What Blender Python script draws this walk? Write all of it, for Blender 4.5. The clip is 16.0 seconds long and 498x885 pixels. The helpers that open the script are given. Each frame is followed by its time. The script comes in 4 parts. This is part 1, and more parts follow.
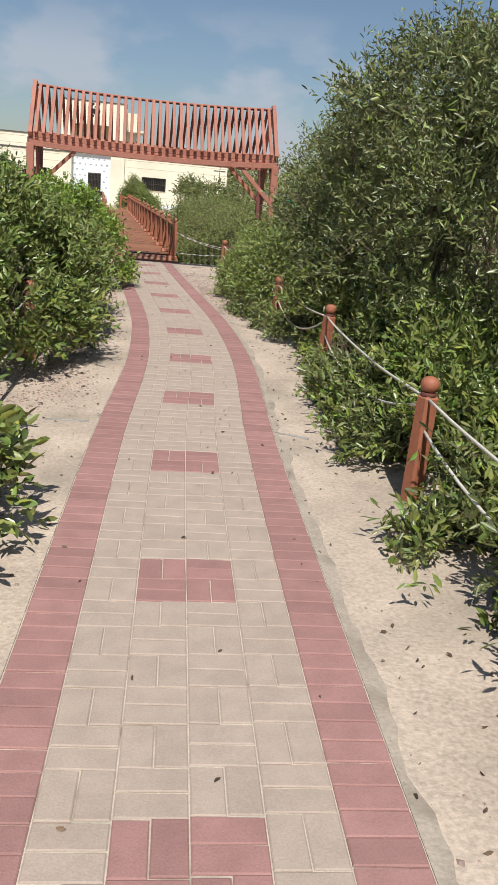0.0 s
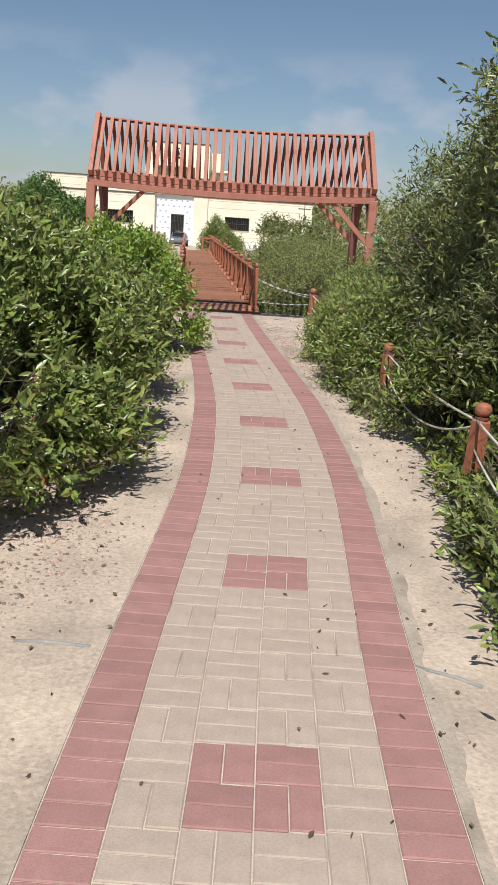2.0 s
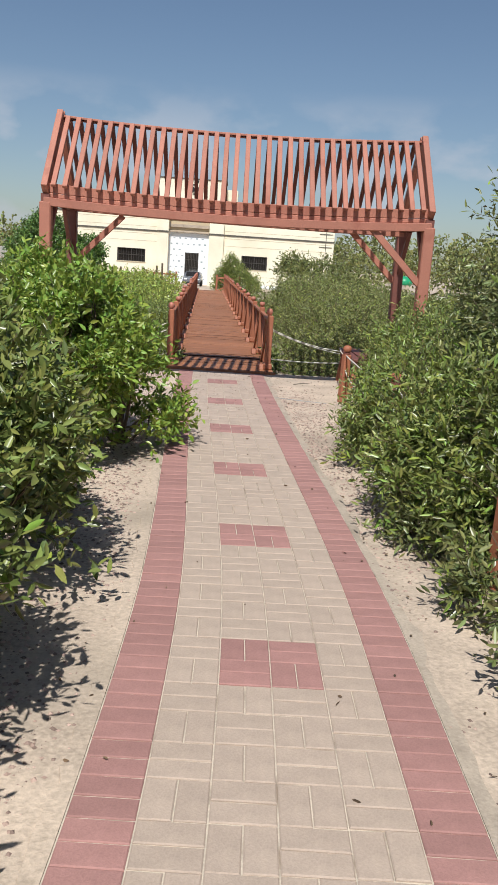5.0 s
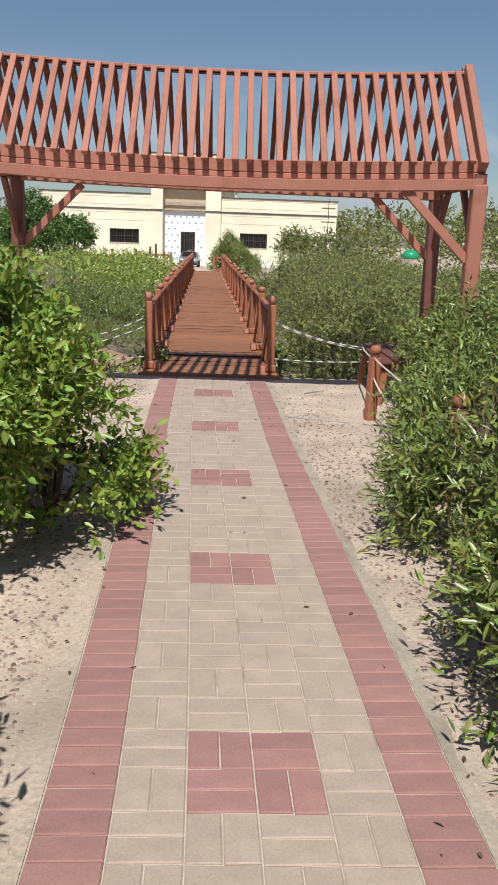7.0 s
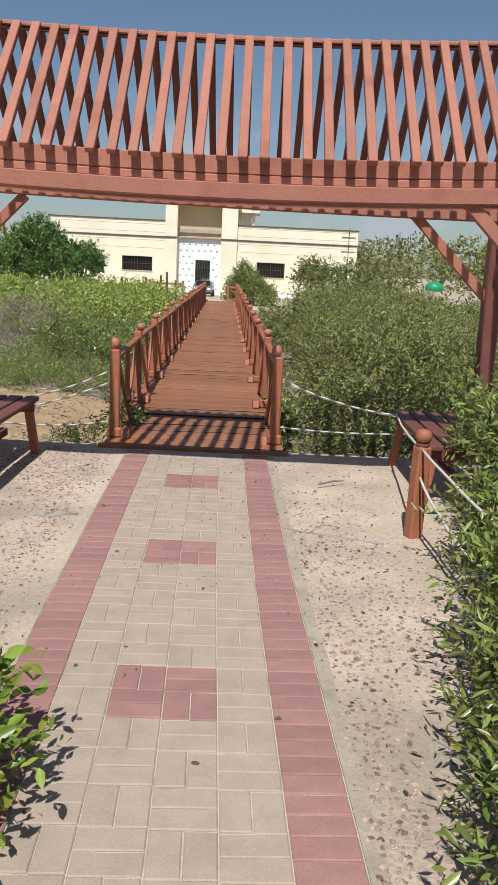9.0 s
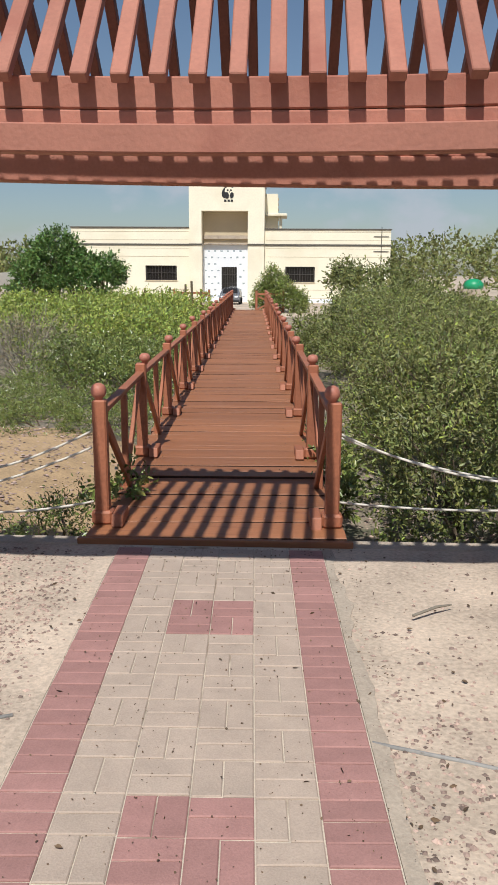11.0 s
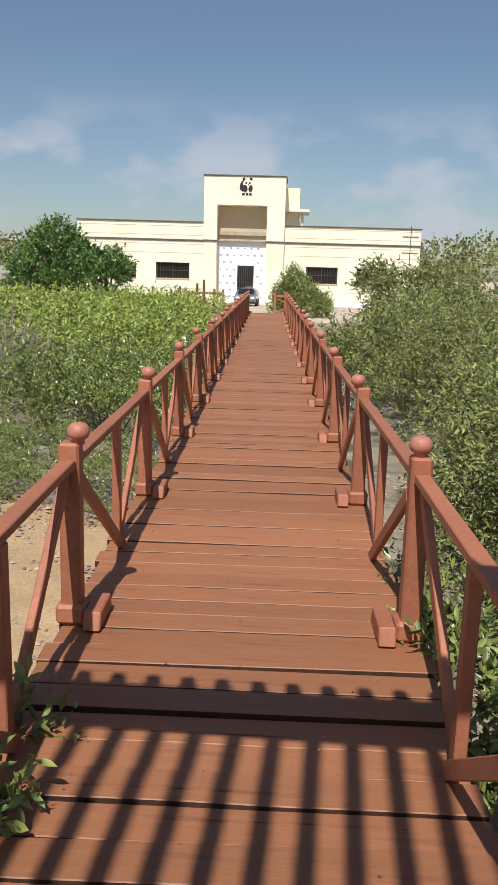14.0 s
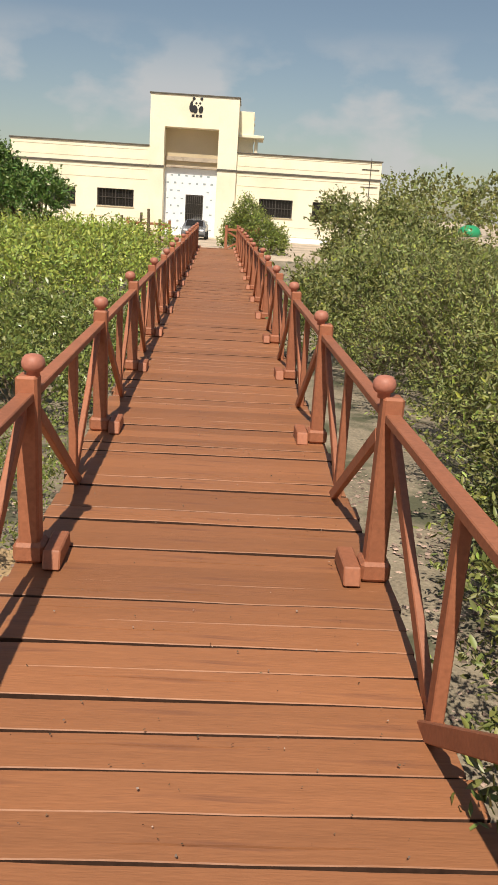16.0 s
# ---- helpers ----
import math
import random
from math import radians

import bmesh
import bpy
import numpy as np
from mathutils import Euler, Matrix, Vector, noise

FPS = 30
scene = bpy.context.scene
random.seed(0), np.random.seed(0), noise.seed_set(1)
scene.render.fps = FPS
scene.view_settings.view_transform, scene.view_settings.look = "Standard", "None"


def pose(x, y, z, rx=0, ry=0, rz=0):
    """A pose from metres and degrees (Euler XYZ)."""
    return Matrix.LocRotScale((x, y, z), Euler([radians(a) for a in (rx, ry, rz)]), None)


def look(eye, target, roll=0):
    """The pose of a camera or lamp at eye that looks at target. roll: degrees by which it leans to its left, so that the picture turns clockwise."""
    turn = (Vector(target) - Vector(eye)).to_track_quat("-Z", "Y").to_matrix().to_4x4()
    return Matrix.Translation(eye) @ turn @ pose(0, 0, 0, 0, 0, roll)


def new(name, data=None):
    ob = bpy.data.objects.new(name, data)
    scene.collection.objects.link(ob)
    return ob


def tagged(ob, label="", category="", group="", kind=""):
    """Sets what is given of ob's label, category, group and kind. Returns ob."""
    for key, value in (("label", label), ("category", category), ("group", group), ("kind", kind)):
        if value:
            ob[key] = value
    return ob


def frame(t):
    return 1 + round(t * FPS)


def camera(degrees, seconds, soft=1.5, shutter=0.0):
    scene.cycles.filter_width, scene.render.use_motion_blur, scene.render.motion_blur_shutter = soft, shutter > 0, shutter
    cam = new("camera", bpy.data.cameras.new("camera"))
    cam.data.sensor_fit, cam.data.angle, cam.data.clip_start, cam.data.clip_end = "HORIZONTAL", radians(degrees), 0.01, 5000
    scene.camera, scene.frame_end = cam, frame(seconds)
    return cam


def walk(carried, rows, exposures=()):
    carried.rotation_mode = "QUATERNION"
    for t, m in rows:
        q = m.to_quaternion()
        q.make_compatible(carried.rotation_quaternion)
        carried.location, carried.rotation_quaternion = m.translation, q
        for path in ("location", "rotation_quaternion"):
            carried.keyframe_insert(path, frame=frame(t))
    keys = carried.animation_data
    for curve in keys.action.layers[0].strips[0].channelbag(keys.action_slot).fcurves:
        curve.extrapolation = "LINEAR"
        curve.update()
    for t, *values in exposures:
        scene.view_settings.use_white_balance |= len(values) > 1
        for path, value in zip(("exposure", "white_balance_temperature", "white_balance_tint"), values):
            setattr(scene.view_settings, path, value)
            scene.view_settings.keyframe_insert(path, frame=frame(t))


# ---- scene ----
cam = camera(34.8, 16.0, soft=0.6)
METRES, EYE, TILT, LEAN, TURN = 18.1, 1.5, 0.0, 0.0, -9.8
ROWS = [
    (0.0, 0.0, 0.0, 0.0, 1.56, -17.37, -5.01),
    (0.5, -0.0015, 0.0328, -0.0004, 2.29, -17.27, -6.78),
    (1.0, -0.0032, 0.0676, 0.0015, 2.93, -16.47, -5.98),
    (1.5, -0.0092, 0.0996, 0.0023, 4.32, -15.87, -5.77),
    (2.0, -0.0121, 0.1327, 0.0024, 7.38, -15.3, -3.59),
    (2.5, -0.0198, 0.1649, 0.002, 9.36, -14.49, -3.45),
    (3.0, -0.0226, 0.1974, 0.0009, 9.39, -13.09, -3.46),
    (3.5, -0.0265, 0.229, 0.0008, 9.29, -12.41, -3.44),
    (4.0, -0.028, 0.2622, 0.0005, 8.62, -12.34, -3.66),
    (6.5, -0.0421, 0.4184, -0.0023, 9.16, -13.8, -3.59),
    (7.0, -0.0471, 0.4499, -0.0014, 8.74, -14.16, -2.0),
    (7.5, -0.0515, 0.4828, -0.0009, 9.05, -14.33, -3.09),
    (8.0, -0.0514, 0.5135, 0.0007, 9.16, -13.78, -2.12),
    (8.5, -0.0563, 0.5447, 0.0013, 9.53, -13.11, -3.26),
    (9.0, -0.0569, 0.5756, 0.0006, 10.12, -12.25, -2.73),
    (11.5, -0.0906, 0.7221, 0.0017, 12.16, -11.73, -0.22),
    (12.0, -0.1, 0.7514, 0.0003, 12.49, -11.01, -1.5),
    (12.5, -0.1051, 0.7814, -0.0015, 12.36, -11.36, -1.65),
    (13.0, -0.112, 0.8102, -0.0001, 12.79, -11.58, -0.91),
    (13.5, -0.1208, 0.8391, 0.0006, 13.2, -11.74, -2.14),
    (14.0, -0.1265, 0.8725, -0.0, 13.16, -11.95, -1.69),
    (14.5, -0.1362, 0.9012, -0.0015, 12.83, -12.16, -2.62),
    (15.0, -0.1409, 0.9316, -0.0034, 12.12, -12.49, -3.12),
    (15.5, -0.147, 0.959, -0.0022, 11.81, -13.76, -2.45),
    (16.0, -0.1542, 0.9833, -0.0012, 9.59, -16.42, -3.56),
]
walk(cam, [(t, pose(0, 0, EYE, TILT, LEAN, TURN) @ pose(METRES * x, METRES * y, METRES * z, 90 + pitch, roll, yaw)) for t, x, y, z, yaw, pitch, roll in ROWS],
     [(0.0, -0.06, 6200, 10), (3.5, 0.0, 6150, 10), (9.0, -0.12, 6150, 9), (12.5, -0.05, 6200, 10), (14.5, 0.08, 6300, 10), (15.2, 0.05, 6800, 9), (16.0, 0.05, 7200, 10)])

# ---- light ----
world = bpy.data.worlds.new("sky")
scene.world = world
world.use_nodes = True
wn, wl = world.node_tree.nodes, world.node_tree.links
wn.clear()
SUN = Vector((-0.09, -0.72, 1.0)).normalized()
sky = wn.new("ShaderNodeTexSky")
sky.sky_type = "NISHITA"
sky.sun_disc = False
sky.sun_elevation = math.asin(SUN.z)
sky.sun_rotation = math.atan2(SUN.x, SUN.y)
sky.air_density, sky.dust_density, sky.ozone_density = 1.0, 0.9, 1.0
coord = wn.new("ShaderNodeTexCoord")
sep = wn.new("ShaderNodeSeparateXYZ")
wl.new(coord.outputs["Generated"], sep.inputs[0])
stretch = wn.new("ShaderNodeMapping")
stretch.inputs["Scale"].default_value = (7.5, 7.5, 14.0)
stretch.inputs["Location"].default_value = (0.35, 0.0, 0.2)
wl.new(coord.outputs["Generated"], stretch.inputs[0])
puffs = wn.new("ShaderNodeTexNoise")
puffs.inputs["Scale"].default_value = 1.0
puffs.inputs["Detail"].default_value = 6.0
puffs.inputs["Roughness"].default_value = 0.5
wl.new(stretch.outputs[0], puffs.inputs["Vector"])
edge = wn.new("ShaderNodeMapRange")
edge.inputs["From Min"].default_value, edge.inputs["From Max"].default_value = 0.47, 0.6
wl.new(puffs.outputs["Fac"], edge.inputs["Value"])
band = wn.new("ShaderNodeValToRGB")
band.color_ramp.elements[0].position, band.color_ramp.elements[0].color = 0.0, (0.75, 0.75, 0.75, 1)
band.color_ramp.elements[1].position, band.color_ramp.elements[1].color = 0.2, (0, 0, 0, 1)
e = band.color_ramp.elements.new(0.13)
e.color = (0.75, 0.75, 0.75, 1)
wl.new(sep.outputs["Z"], band.inputs[0])
amount = wn.new("ShaderNodeMath")
amount.operation = "MULTIPLY"
wl.new(edge.outputs[0], amount.inputs[0])
wl.new(band.outputs[0], amount.inputs[1])
clouds = wn.new("ShaderNodeMixRGB")
clouds.inputs[2].default_value = (6.6, 6.9, 7.5, 1)
wl.new(amount.outputs[0], clouds.inputs[0])
wl.new(sky.outputs[0], clouds.inputs[1])
back = wn.new("ShaderNodeBackground")
back.inputs["Strength"].default_value = 0.08
wout = wn.new("ShaderNodeOutputWorld")
wl.new(clouds.outputs[0], back.inputs[0])
wl.new(back.outputs[0], wout.inputs[0])
sun = new("sun", bpy.data.lights.new("sun", "SUN"))
sun.data.energy, sun.data.angle, sun.data.color = 4.95, radians(0.6), (1.0, 0.95, 0.87)
sun.matrix_world = look(SUN * 40, (0, 0, 0))


# ---- materials ----
def material(name, base, rough=0.7, vary=0.25, scale=4.0, fine=60.0, bump=0.3, hue=(0.9, 1.0, 1.1), by="", spread=0.25, stains=None, stain_scale=1.5, stain_at=(0.55, 0.7), stretch=(1, 1, 1), stain_stretch=(1, 1, 1), leafy=0.0, metallic=0.0, gloss=0.5):
    m = bpy.data.materials.new(name)
    m.use_nodes = True
    n, l = m.node_tree.nodes, m.node_tree.links
    b = n["Principled BSDF"]
    b.inputs["Roughness"].default_value = rough
    b.inputs["Metallic"].default_value = metallic
    b.inputs["Specular IOR Level"].default_value = gloss
    tc = n.new("ShaderNodeTexCoord")
    mp = n.new("ShaderNodeMapping")
    mp.inputs["Scale"].default_value = stretch
    l.new(tc.outputs["Object"], mp.inputs[0])
    big, small = n.new("ShaderNodeTexNoise"), n.new("ShaderNodeTexNoise")
    big.inputs["Scale"].default_value, small.inputs["Scale"].default_value = scale, fine
    big.inputs["Detail"].default_value, small.inputs["Detail"].default_value = 5, 4
    l.new(mp.outputs[0], big.inputs["Vector"])
    l.new(mp.outputs[0], small.inputs["Vector"])
    mix = n.new("ShaderNodeMath")
    mix.operation = "MULTIPLY_ADD"
    mix.inputs[1].default_value = 0.5
    half = n.new("ShaderNodeMath")
    half.operation = "MULTIPLY"
    half.inputs[1].default_value = 0.5
    l.new(small.outputs["Fac"], half.inputs[0])
    l.new(big.outputs["Fac"], mix.inputs[0])
    l.new(half.outputs[0], mix.inputs[2])
    ramp = n.new("ShaderNodeMapRange")
    ramp.inputs["From Min"].default_value, ramp.inputs["From Max"].default_value = 0.3, 0.7
    ramp.inputs["To Min"].default_value, ramp.inputs["To Max"].default_value = 1 - vary, 1 + vary
    l.new(mix.outputs[0], ramp.inputs["Value"])
    value = ramp.outputs[0]
    hsv = n.new("ShaderNodeHueSaturation")
    hsv.inputs["Color"].default_value = (*base, 1)
    if by:
        if by == "object":
            src = n.new("ShaderNodeObjectInfo").outputs["Random"]
        else:
            src = n.new("ShaderNodeNewGeometry").outputs["Random Per Island"]
        r2 = n.new("ShaderNodeMapRange")
        r2.inputs["To Min"].default_value, r2.inputs["To Max"].default_value = 1 - spread, 1 + spread
        l.new(src, r2.inputs["Value"])
        mul = n.new("ShaderNodeMath")
        mul.operation = "MULTIPLY"
        l.new(value, mul.inputs[0])
        l.new(r2.outputs[0], mul.inputs[1])
        value = mul.outputs[0]
        if leafy:
            r3 = n.new("ShaderNodeMapRange")
            r3.inputs["To Min"].default_value, r3.inputs["To Max"].default_value = 0.5 - 0.035, 0.5 + 0.03
            mod = n.new("ShaderNodeMath")
            mod.operation = "FRACT"
            m17 = n.new("ShaderNodeMath")
            m17.operation = "MULTIPLY"
            m17.inputs[1].default_value = 17.3
            l.new(src, m17.inputs[0])
            l.new(m17.outputs[0], mod.inputs[0])
            l.new(mod.outputs[0], r3.inputs["Value"])
            l.new(r3.outputs[0], hsv.inputs["Hue"])
    l.new(value, hsv.inputs["Value"])
    colour = hsv.outputs[0]
    if stains:
        st = n.new("ShaderNodeTexNoise")
        st.inputs["Scale"].default_value, st.inputs["Detail"].default_value = stain_scale, 7
        sm = n.new("ShaderNodeMapping")
        sm.inputs["Scale"].default_value = stain_stretch
        l.new(tc.outputs["Object"], sm.inputs[0])
        l.new(sm.outputs[0], st.inputs["Vector"])
        sr = n.new("ShaderNodeMapRange")
        sr.inputs["From Min"].default_value, sr.inputs["From Max"].default_value = stain_at
        l.new(st.outputs["Fac"], sr.inputs["Value"])
        cm = n.new("ShaderNodeMixRGB")
        cm.inputs[2].default_value = (*stains, 1)
        l.new(sr.outputs[0], cm.inputs[0])
        l.new(colour, cm.inputs[1])
        colour = cm.outputs[0]
    l.new(colour, b.inputs["Base Color"])
    if bump:
        bp = n.new("ShaderNodeBump")
        bp.inputs["Strength"].default_value, bp.inputs["Distance"].default_value = bump, 0.01
        l.new(mix.outputs[0], bp.inputs["Height"])
        l.new(bp.outputs[0], b.inputs["Normal"])
    if leafy:
        tr, ad = n.new("ShaderNodeBsdfTranslucent"), n.new("ShaderNodeMixShader")
        l.new(colour, tr.inputs["Color"])
        ad.inputs[0].default_value = leafy
        l.new(b.outputs[0], ad.inputs[1])
        l.new(tr.outputs[0], ad.inputs[2])
        l.new(ad.outputs[0], n["Material Output"].inputs["Surface"])
    return m


TAN, RED = (0.435, 0.345, 0.276), (0.355, 0.19, 0.168)
M_TAN = material("tan_paver", TAN, 0.85, 0.16, 9, 160, 0.35, by="object", spread=0.04)
M_RED = material("red_paver", RED, 0.85, 0.18, 9, 160, 0.35, by="object", spread=0.1)
M_TAN2 = material("tan_pavers", TAN, 0.85, 0.16, 9, 160, 0.35, by="island", spread=0.04)
M_RED2 = material("red_pavers", RED, 0.85, 0.18, 9, 160, 0.35, by="island", spread=0.1)
M_JOINT = material("joint_sand", (0.56, 0.49, 0.39), 0.95, 0.25, 12, 120, 0.3, stains=(0.28, 0.22, 0.165), stain_scale=4, stain_at=(0.54, 0.68))
M_SAND = material("sand", (0.52, 0.42, 0.325), 0.95, 0.36, 2.0, 55, 1.0, stains=(0.30, 0.25, 0.19), stain_scale=0.9, stain_at=(0.5, 0.72))
M_MUD = material("mud", (0.27, 0.225, 0.165), 0.75, 0.45, 2.5, 40, 1.0, stains=(0.1, 0.1, 0.06), stain_scale=2.2, stain_at=(0.5, 0.64))
M_EARTH = material("ochre_earth", (0.42, 0.29, 0.16), 0.95, 0.3, 3.0, 40, 0.9)
M_CONC = material("concrete", (0.42, 0.35, 0.275), 0.9, 0.25, 5, 80, 0.5, stains=(0.27, 0.22, 0.17), stain_scale=3)
M_PLANK = material("plank_paint", (0.31, 0.127, 0.057), 0.55, 0.16, 3, 26, 0.25, by="object", spread=0.15, stretch=(0.6, 6, 6), stains=(0.12, 0.05, 0.035), stain_scale=2.2, stain_at=(0.57, 0.78), stain_stretch=(0.7, 9, 1))
# Near-black for plank sides and undersides, seen as dark lines between boards.
M_EDGE = material("dark_board_edge", (0.06, 0.03, 0.02), 0.95, 0.4, 4, 40, 0.3, gloss=0.2)
M_RAIL = material("rail_paint", (0.345, 0.125, 0.064), 0.6, 0.22, 5, 60, 0.25, by="object", spread=0.1)
# Dark red timber; on the pergola it also stands in for roof shade.
M_DARKRAIL = material("dark_red_paint_and_shade", (0.17, 0.06, 0.045), 0.6, 0.2, 5, 60, 0.2)
M_BALL = material("finial_paint", (0.44, 0.17, 0.115), 0.55, 0.18, 8, 60, 0.2)
M_RAFTER = material("rafter_paint", (0.40, 0.162, 0.108), 0.65, 0.14, 4, 60, 0.35, by="object", spread=0.1, stains=(0.3, 0.1, 0.065), stain_scale=3, stain_at=(0.55, 0.75))
# Darker copy of the rafter paint, with the shade under the roof in its colour.
M_SHADED = material("shaded_rafter_paint", (0.17, 0.06, 0.042), 0.7, 0.22, 4, 60, 0.35, by="object", spread=0.12)
M_CREAM = material("cream_paint", (0.85, 0.79, 0.62), 0.85, 0.08, 0.8, 12, 0.1, stains=(0.74, 0.67, 0.5), stain_scale=0.5, stain_at=(0.5, 0.75))
M_TRIM = material("dark_trim", (0.1, 0.09, 0.075), 0.8, 0.2)
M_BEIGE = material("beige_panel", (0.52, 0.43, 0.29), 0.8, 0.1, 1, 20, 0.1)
M_WHITE = material("white_panel", (0.8, 0.82, 0.84), 0.5, 0.05, 2, 20, 0.05)
M_GREY = material("grey_print", (0.3, 0.36, 0.38), 0.6, 0.2)
M_GLASS = material("dark_glass", (0.025, 0.022, 0.02), 0.15, 0.2, 1, 10, 0)
M_IRON = material("dark_iron", (0.05, 0.042, 0.036), 0.6, 0.2)
M_BLACK = material("black_paint", (0.015, 0.015, 0.016), 0.6, 0.1)
M_LEAF_A = material("leaf_left", (0.18, 0.22, 0.058), 0.33, 0.1, 3, 60, 0, by="island", spread=0.5, leafy=0.1)
M_LEAF_L = material("leaf_lime", (0.24, 0.335, 0.055), 0.36, 0.1, 3, 60, 0, by="island", spread=0.35, leafy=0.22)
M_LEAF_B = material("leaf_olive", (0.165, 0.19, 0.066), 0.34, 0.1, 3, 60, 0, by="island", spread=0.5, leafy=0.1)
M_LEAF_M = material("leaf_mangrove", (0.185, 0.205, 0.062), 0.48, 0.1, 3, 60, 0, by="island", spread=0.5, leafy=0.08)
M_LEAF_F = material("leaf_fresh", (0.3, 0.37, 0.07), 0.5, 0.1, 3, 60, 0, by="island", spread=0.4, leafy=0.1)
M_LEAF_T = material("leaf_tree", (0.11, 0.19, 0.045), 0.38, 0.1, 3, 60, 0, by="island", spread=0.5, leafy=0.08)
M_LEAF_D = material("leaf_dry", (0.25, 0.2, 0.12), 0.8, 0.2, 3, 60, 0, by="island", spread=0.5)
M_LITTER = material("litter_leaf", (0.13, 0.085, 0.05), 0.8, 0.2, 3, 60, 0, by="island", spread=0.5)
M_TWIG_D = material("dead_twig", (0.27, 0.24, 0.19), 0.9, 0.2, 3, 60, 0, by="island", spread=0.4)
M_BARK = material("bark", (0.13, 0.095, 0.06), 0.9, 0.3, 8, 60, 0.6)
M_ROPE = material("rope", (0.62, 0.58, 0.5), 0.9, 0.2, 30, 200, 0.4)
M_CARP = material("car_paint", (0.2, 0.21, 0.23), 0.25, 0.05, 1, 10, 0, metallic=0.4)
M_TYRE = material("tyre", (0.02, 0.02, 0.02), 0.8, 0.2)
M_GREENP = material("green_plastic", (0.02, 0.3, 0.13), 0.4, 0.1)
M_BOAT = material("boat_white", (0.75, 0.75, 0.72), 0.4, 0.1)
M_PIPE = material("pipe_grey", (0.3, 0.29, 0.27), 0.7, 0.2)
M_STONE = material("rubble", (0.34, 0.245, 0.2), 0.9, 0.3, 6, 60, 0.5, by="island", spread=0.6)


# ---- building helpers ----
def link_mesh(name, bm, mat, parent=None, label="", smooth=False):
    me = bpy.data.meshes.new(name)
    bm.to_mesh(me)
    bm.free()
    me.materials.append(mat)
    if smooth:
        me.polygons.foreach_set("use_smooth", [True] * len(me.polygons))
    ob = new(name, me)
    if parent:
        ob.parent = parent
    if label:
        ob["label"] = label
    return ob


def part(name, bm, mat, parent, label="", smooth=False):
    return link_mesh(name, bm, mat, parent, label, smooth)


def share(name, me, parent, m, label=""):
    ob = new(name, me)
    ob.parent = parent
    ob.matrix_basis = m
    if label:
        ob["label"] = label
    return ob


def box_bm(x0, x1, y0, y1, z0, z1, bevel=0.004, bm=None):
    bm = bm or bmesh.new()
    r = bmesh.ops.create_cube(bm, size=1, matrix=Matrix.Translation(((x0 + x1) / 2, (y0 + y1) / 2, (z0 + z1) / 2)) @ Matrix.Diagonal((x1 - x0, y1 - y0, z1 - z0, 1)))
    if bevel:
        es = list({e for v in r["verts"] for e in v.link_edges})
        bmesh.ops.bevel(bm, geom=es, offset=bevel, segments=1, affect="EDGES")
    return bm


def bar_bm(a, b, w, h, bevel=0.004, bm=None, up=(0, 0, 1)):
    """A squared timber from a to b: w across, h in the upright sense."""
    bm = bm or bmesh.new()
    a, b = Vector(a), Vector(b)
    d = (b - a).normalized()
    side = d.cross(Vector(up)).normalized()
    top = side.cross(d)
    m = Matrix((side, d, top)).transposed().to_4x4()
    m.translation = (a + b) / 2
    r = bmesh.ops.create_cube(bm, size=1, matrix=m @ Matrix.Diagonal((w, (b - a).length, h, 1)))
    if bevel:
        es = list({e for v in r["verts"] for e in v.link_edges})
        bmesh.ops.bevel(bm, geom=es, offset=bevel, segments=1, affect="EDGES")
    return bm


def lathe_bm(profile, n=16, bm=None, at=(0, 0, 0)):
    bm = bm or bmesh.new()
    rings = []
    for r, z in profile:
        rings.append([bm.verts.new((at[0] + r * math.cos(2 * math.pi * k / n), at[1] + r * math.sin(2 * math.pi * k / n), at[2] + z)) for k in range(n)])
    for p, q in zip(rings, rings[1:]):
        for k in range(n):
            bm.faces.new((p[k], p[(k + 1) % n], q[(k + 1) % n], q[k]))
    bm.faces.new(rings[0][::-1])
    bm.faces.new(rings[-1])
    return bm


def tube_bm(points, radii, n=6, bm=None):
    bm = bm or bmesh.new()
    rings = []
    for i, p in enumerate(points):
        p = Vector(p)
        d = (Vector(points[min(i + 1, len(points) - 1)]) - Vector(points[max(i - 1, 0)])).normalized()
        s = d.cross(Vector((0.31, 0.2, 0.93))).normalized()
        t = d.cross(s)
        r = radii[i] if isinstance(radii, (list, tuple)) else radii
        rings.append([bm.verts.new(p + r * (math.cos(2 * math.pi * k / n) * s + math.sin(2 * math.pi * k / n) * t)) for k in range(n)])
    for p, q in zip(rings, rings[1:]):
        for k in range(n):
            bm.faces.new((p[k], p[(k + 1) % n], q[(k + 1) % n], q[k]))
    bm.faces.new(rings[0][::-1])
    bm.faces.new(rings[-1])
    return bm


def empty(name, label, category, at=(0, 0, 0), group="", kind=""):
    ob = new(name)
    ob.location = at
    return tagged(ob, label, category, group, kind)


def catmull(table, y):
    ys = [p[0] for p in table]
    y = min(max(y, ys[0]), ys[-1])
    i = max(k for k in range(len(table) - 1) if ys[k] <= y)
    p1, p2 = table[i], table[i + 1]
    p0, p3 = table[max(i - 1, 0)], table[min(i + 2, len(table) - 1)]
    h = p2[0] - p1[0]
    m1 = (p2[1] - p0[1]) / max(p2[0] - p0[0], 1e-6) * h
    m2 = (p3[1] - p1[1]) / max(p3[0] - p1[0], 1e-6) * h
    s = (y - p1[0]) / h
    return (2 * s ** 3 - 3 * s ** 2 + 1) * p1[1] + (s ** 3 - 2 * s ** 2 + s) * m1 + (-2 * s ** 3 + 3 * s ** 2) * p2[1] + (s ** 3 - s ** 2) * m2


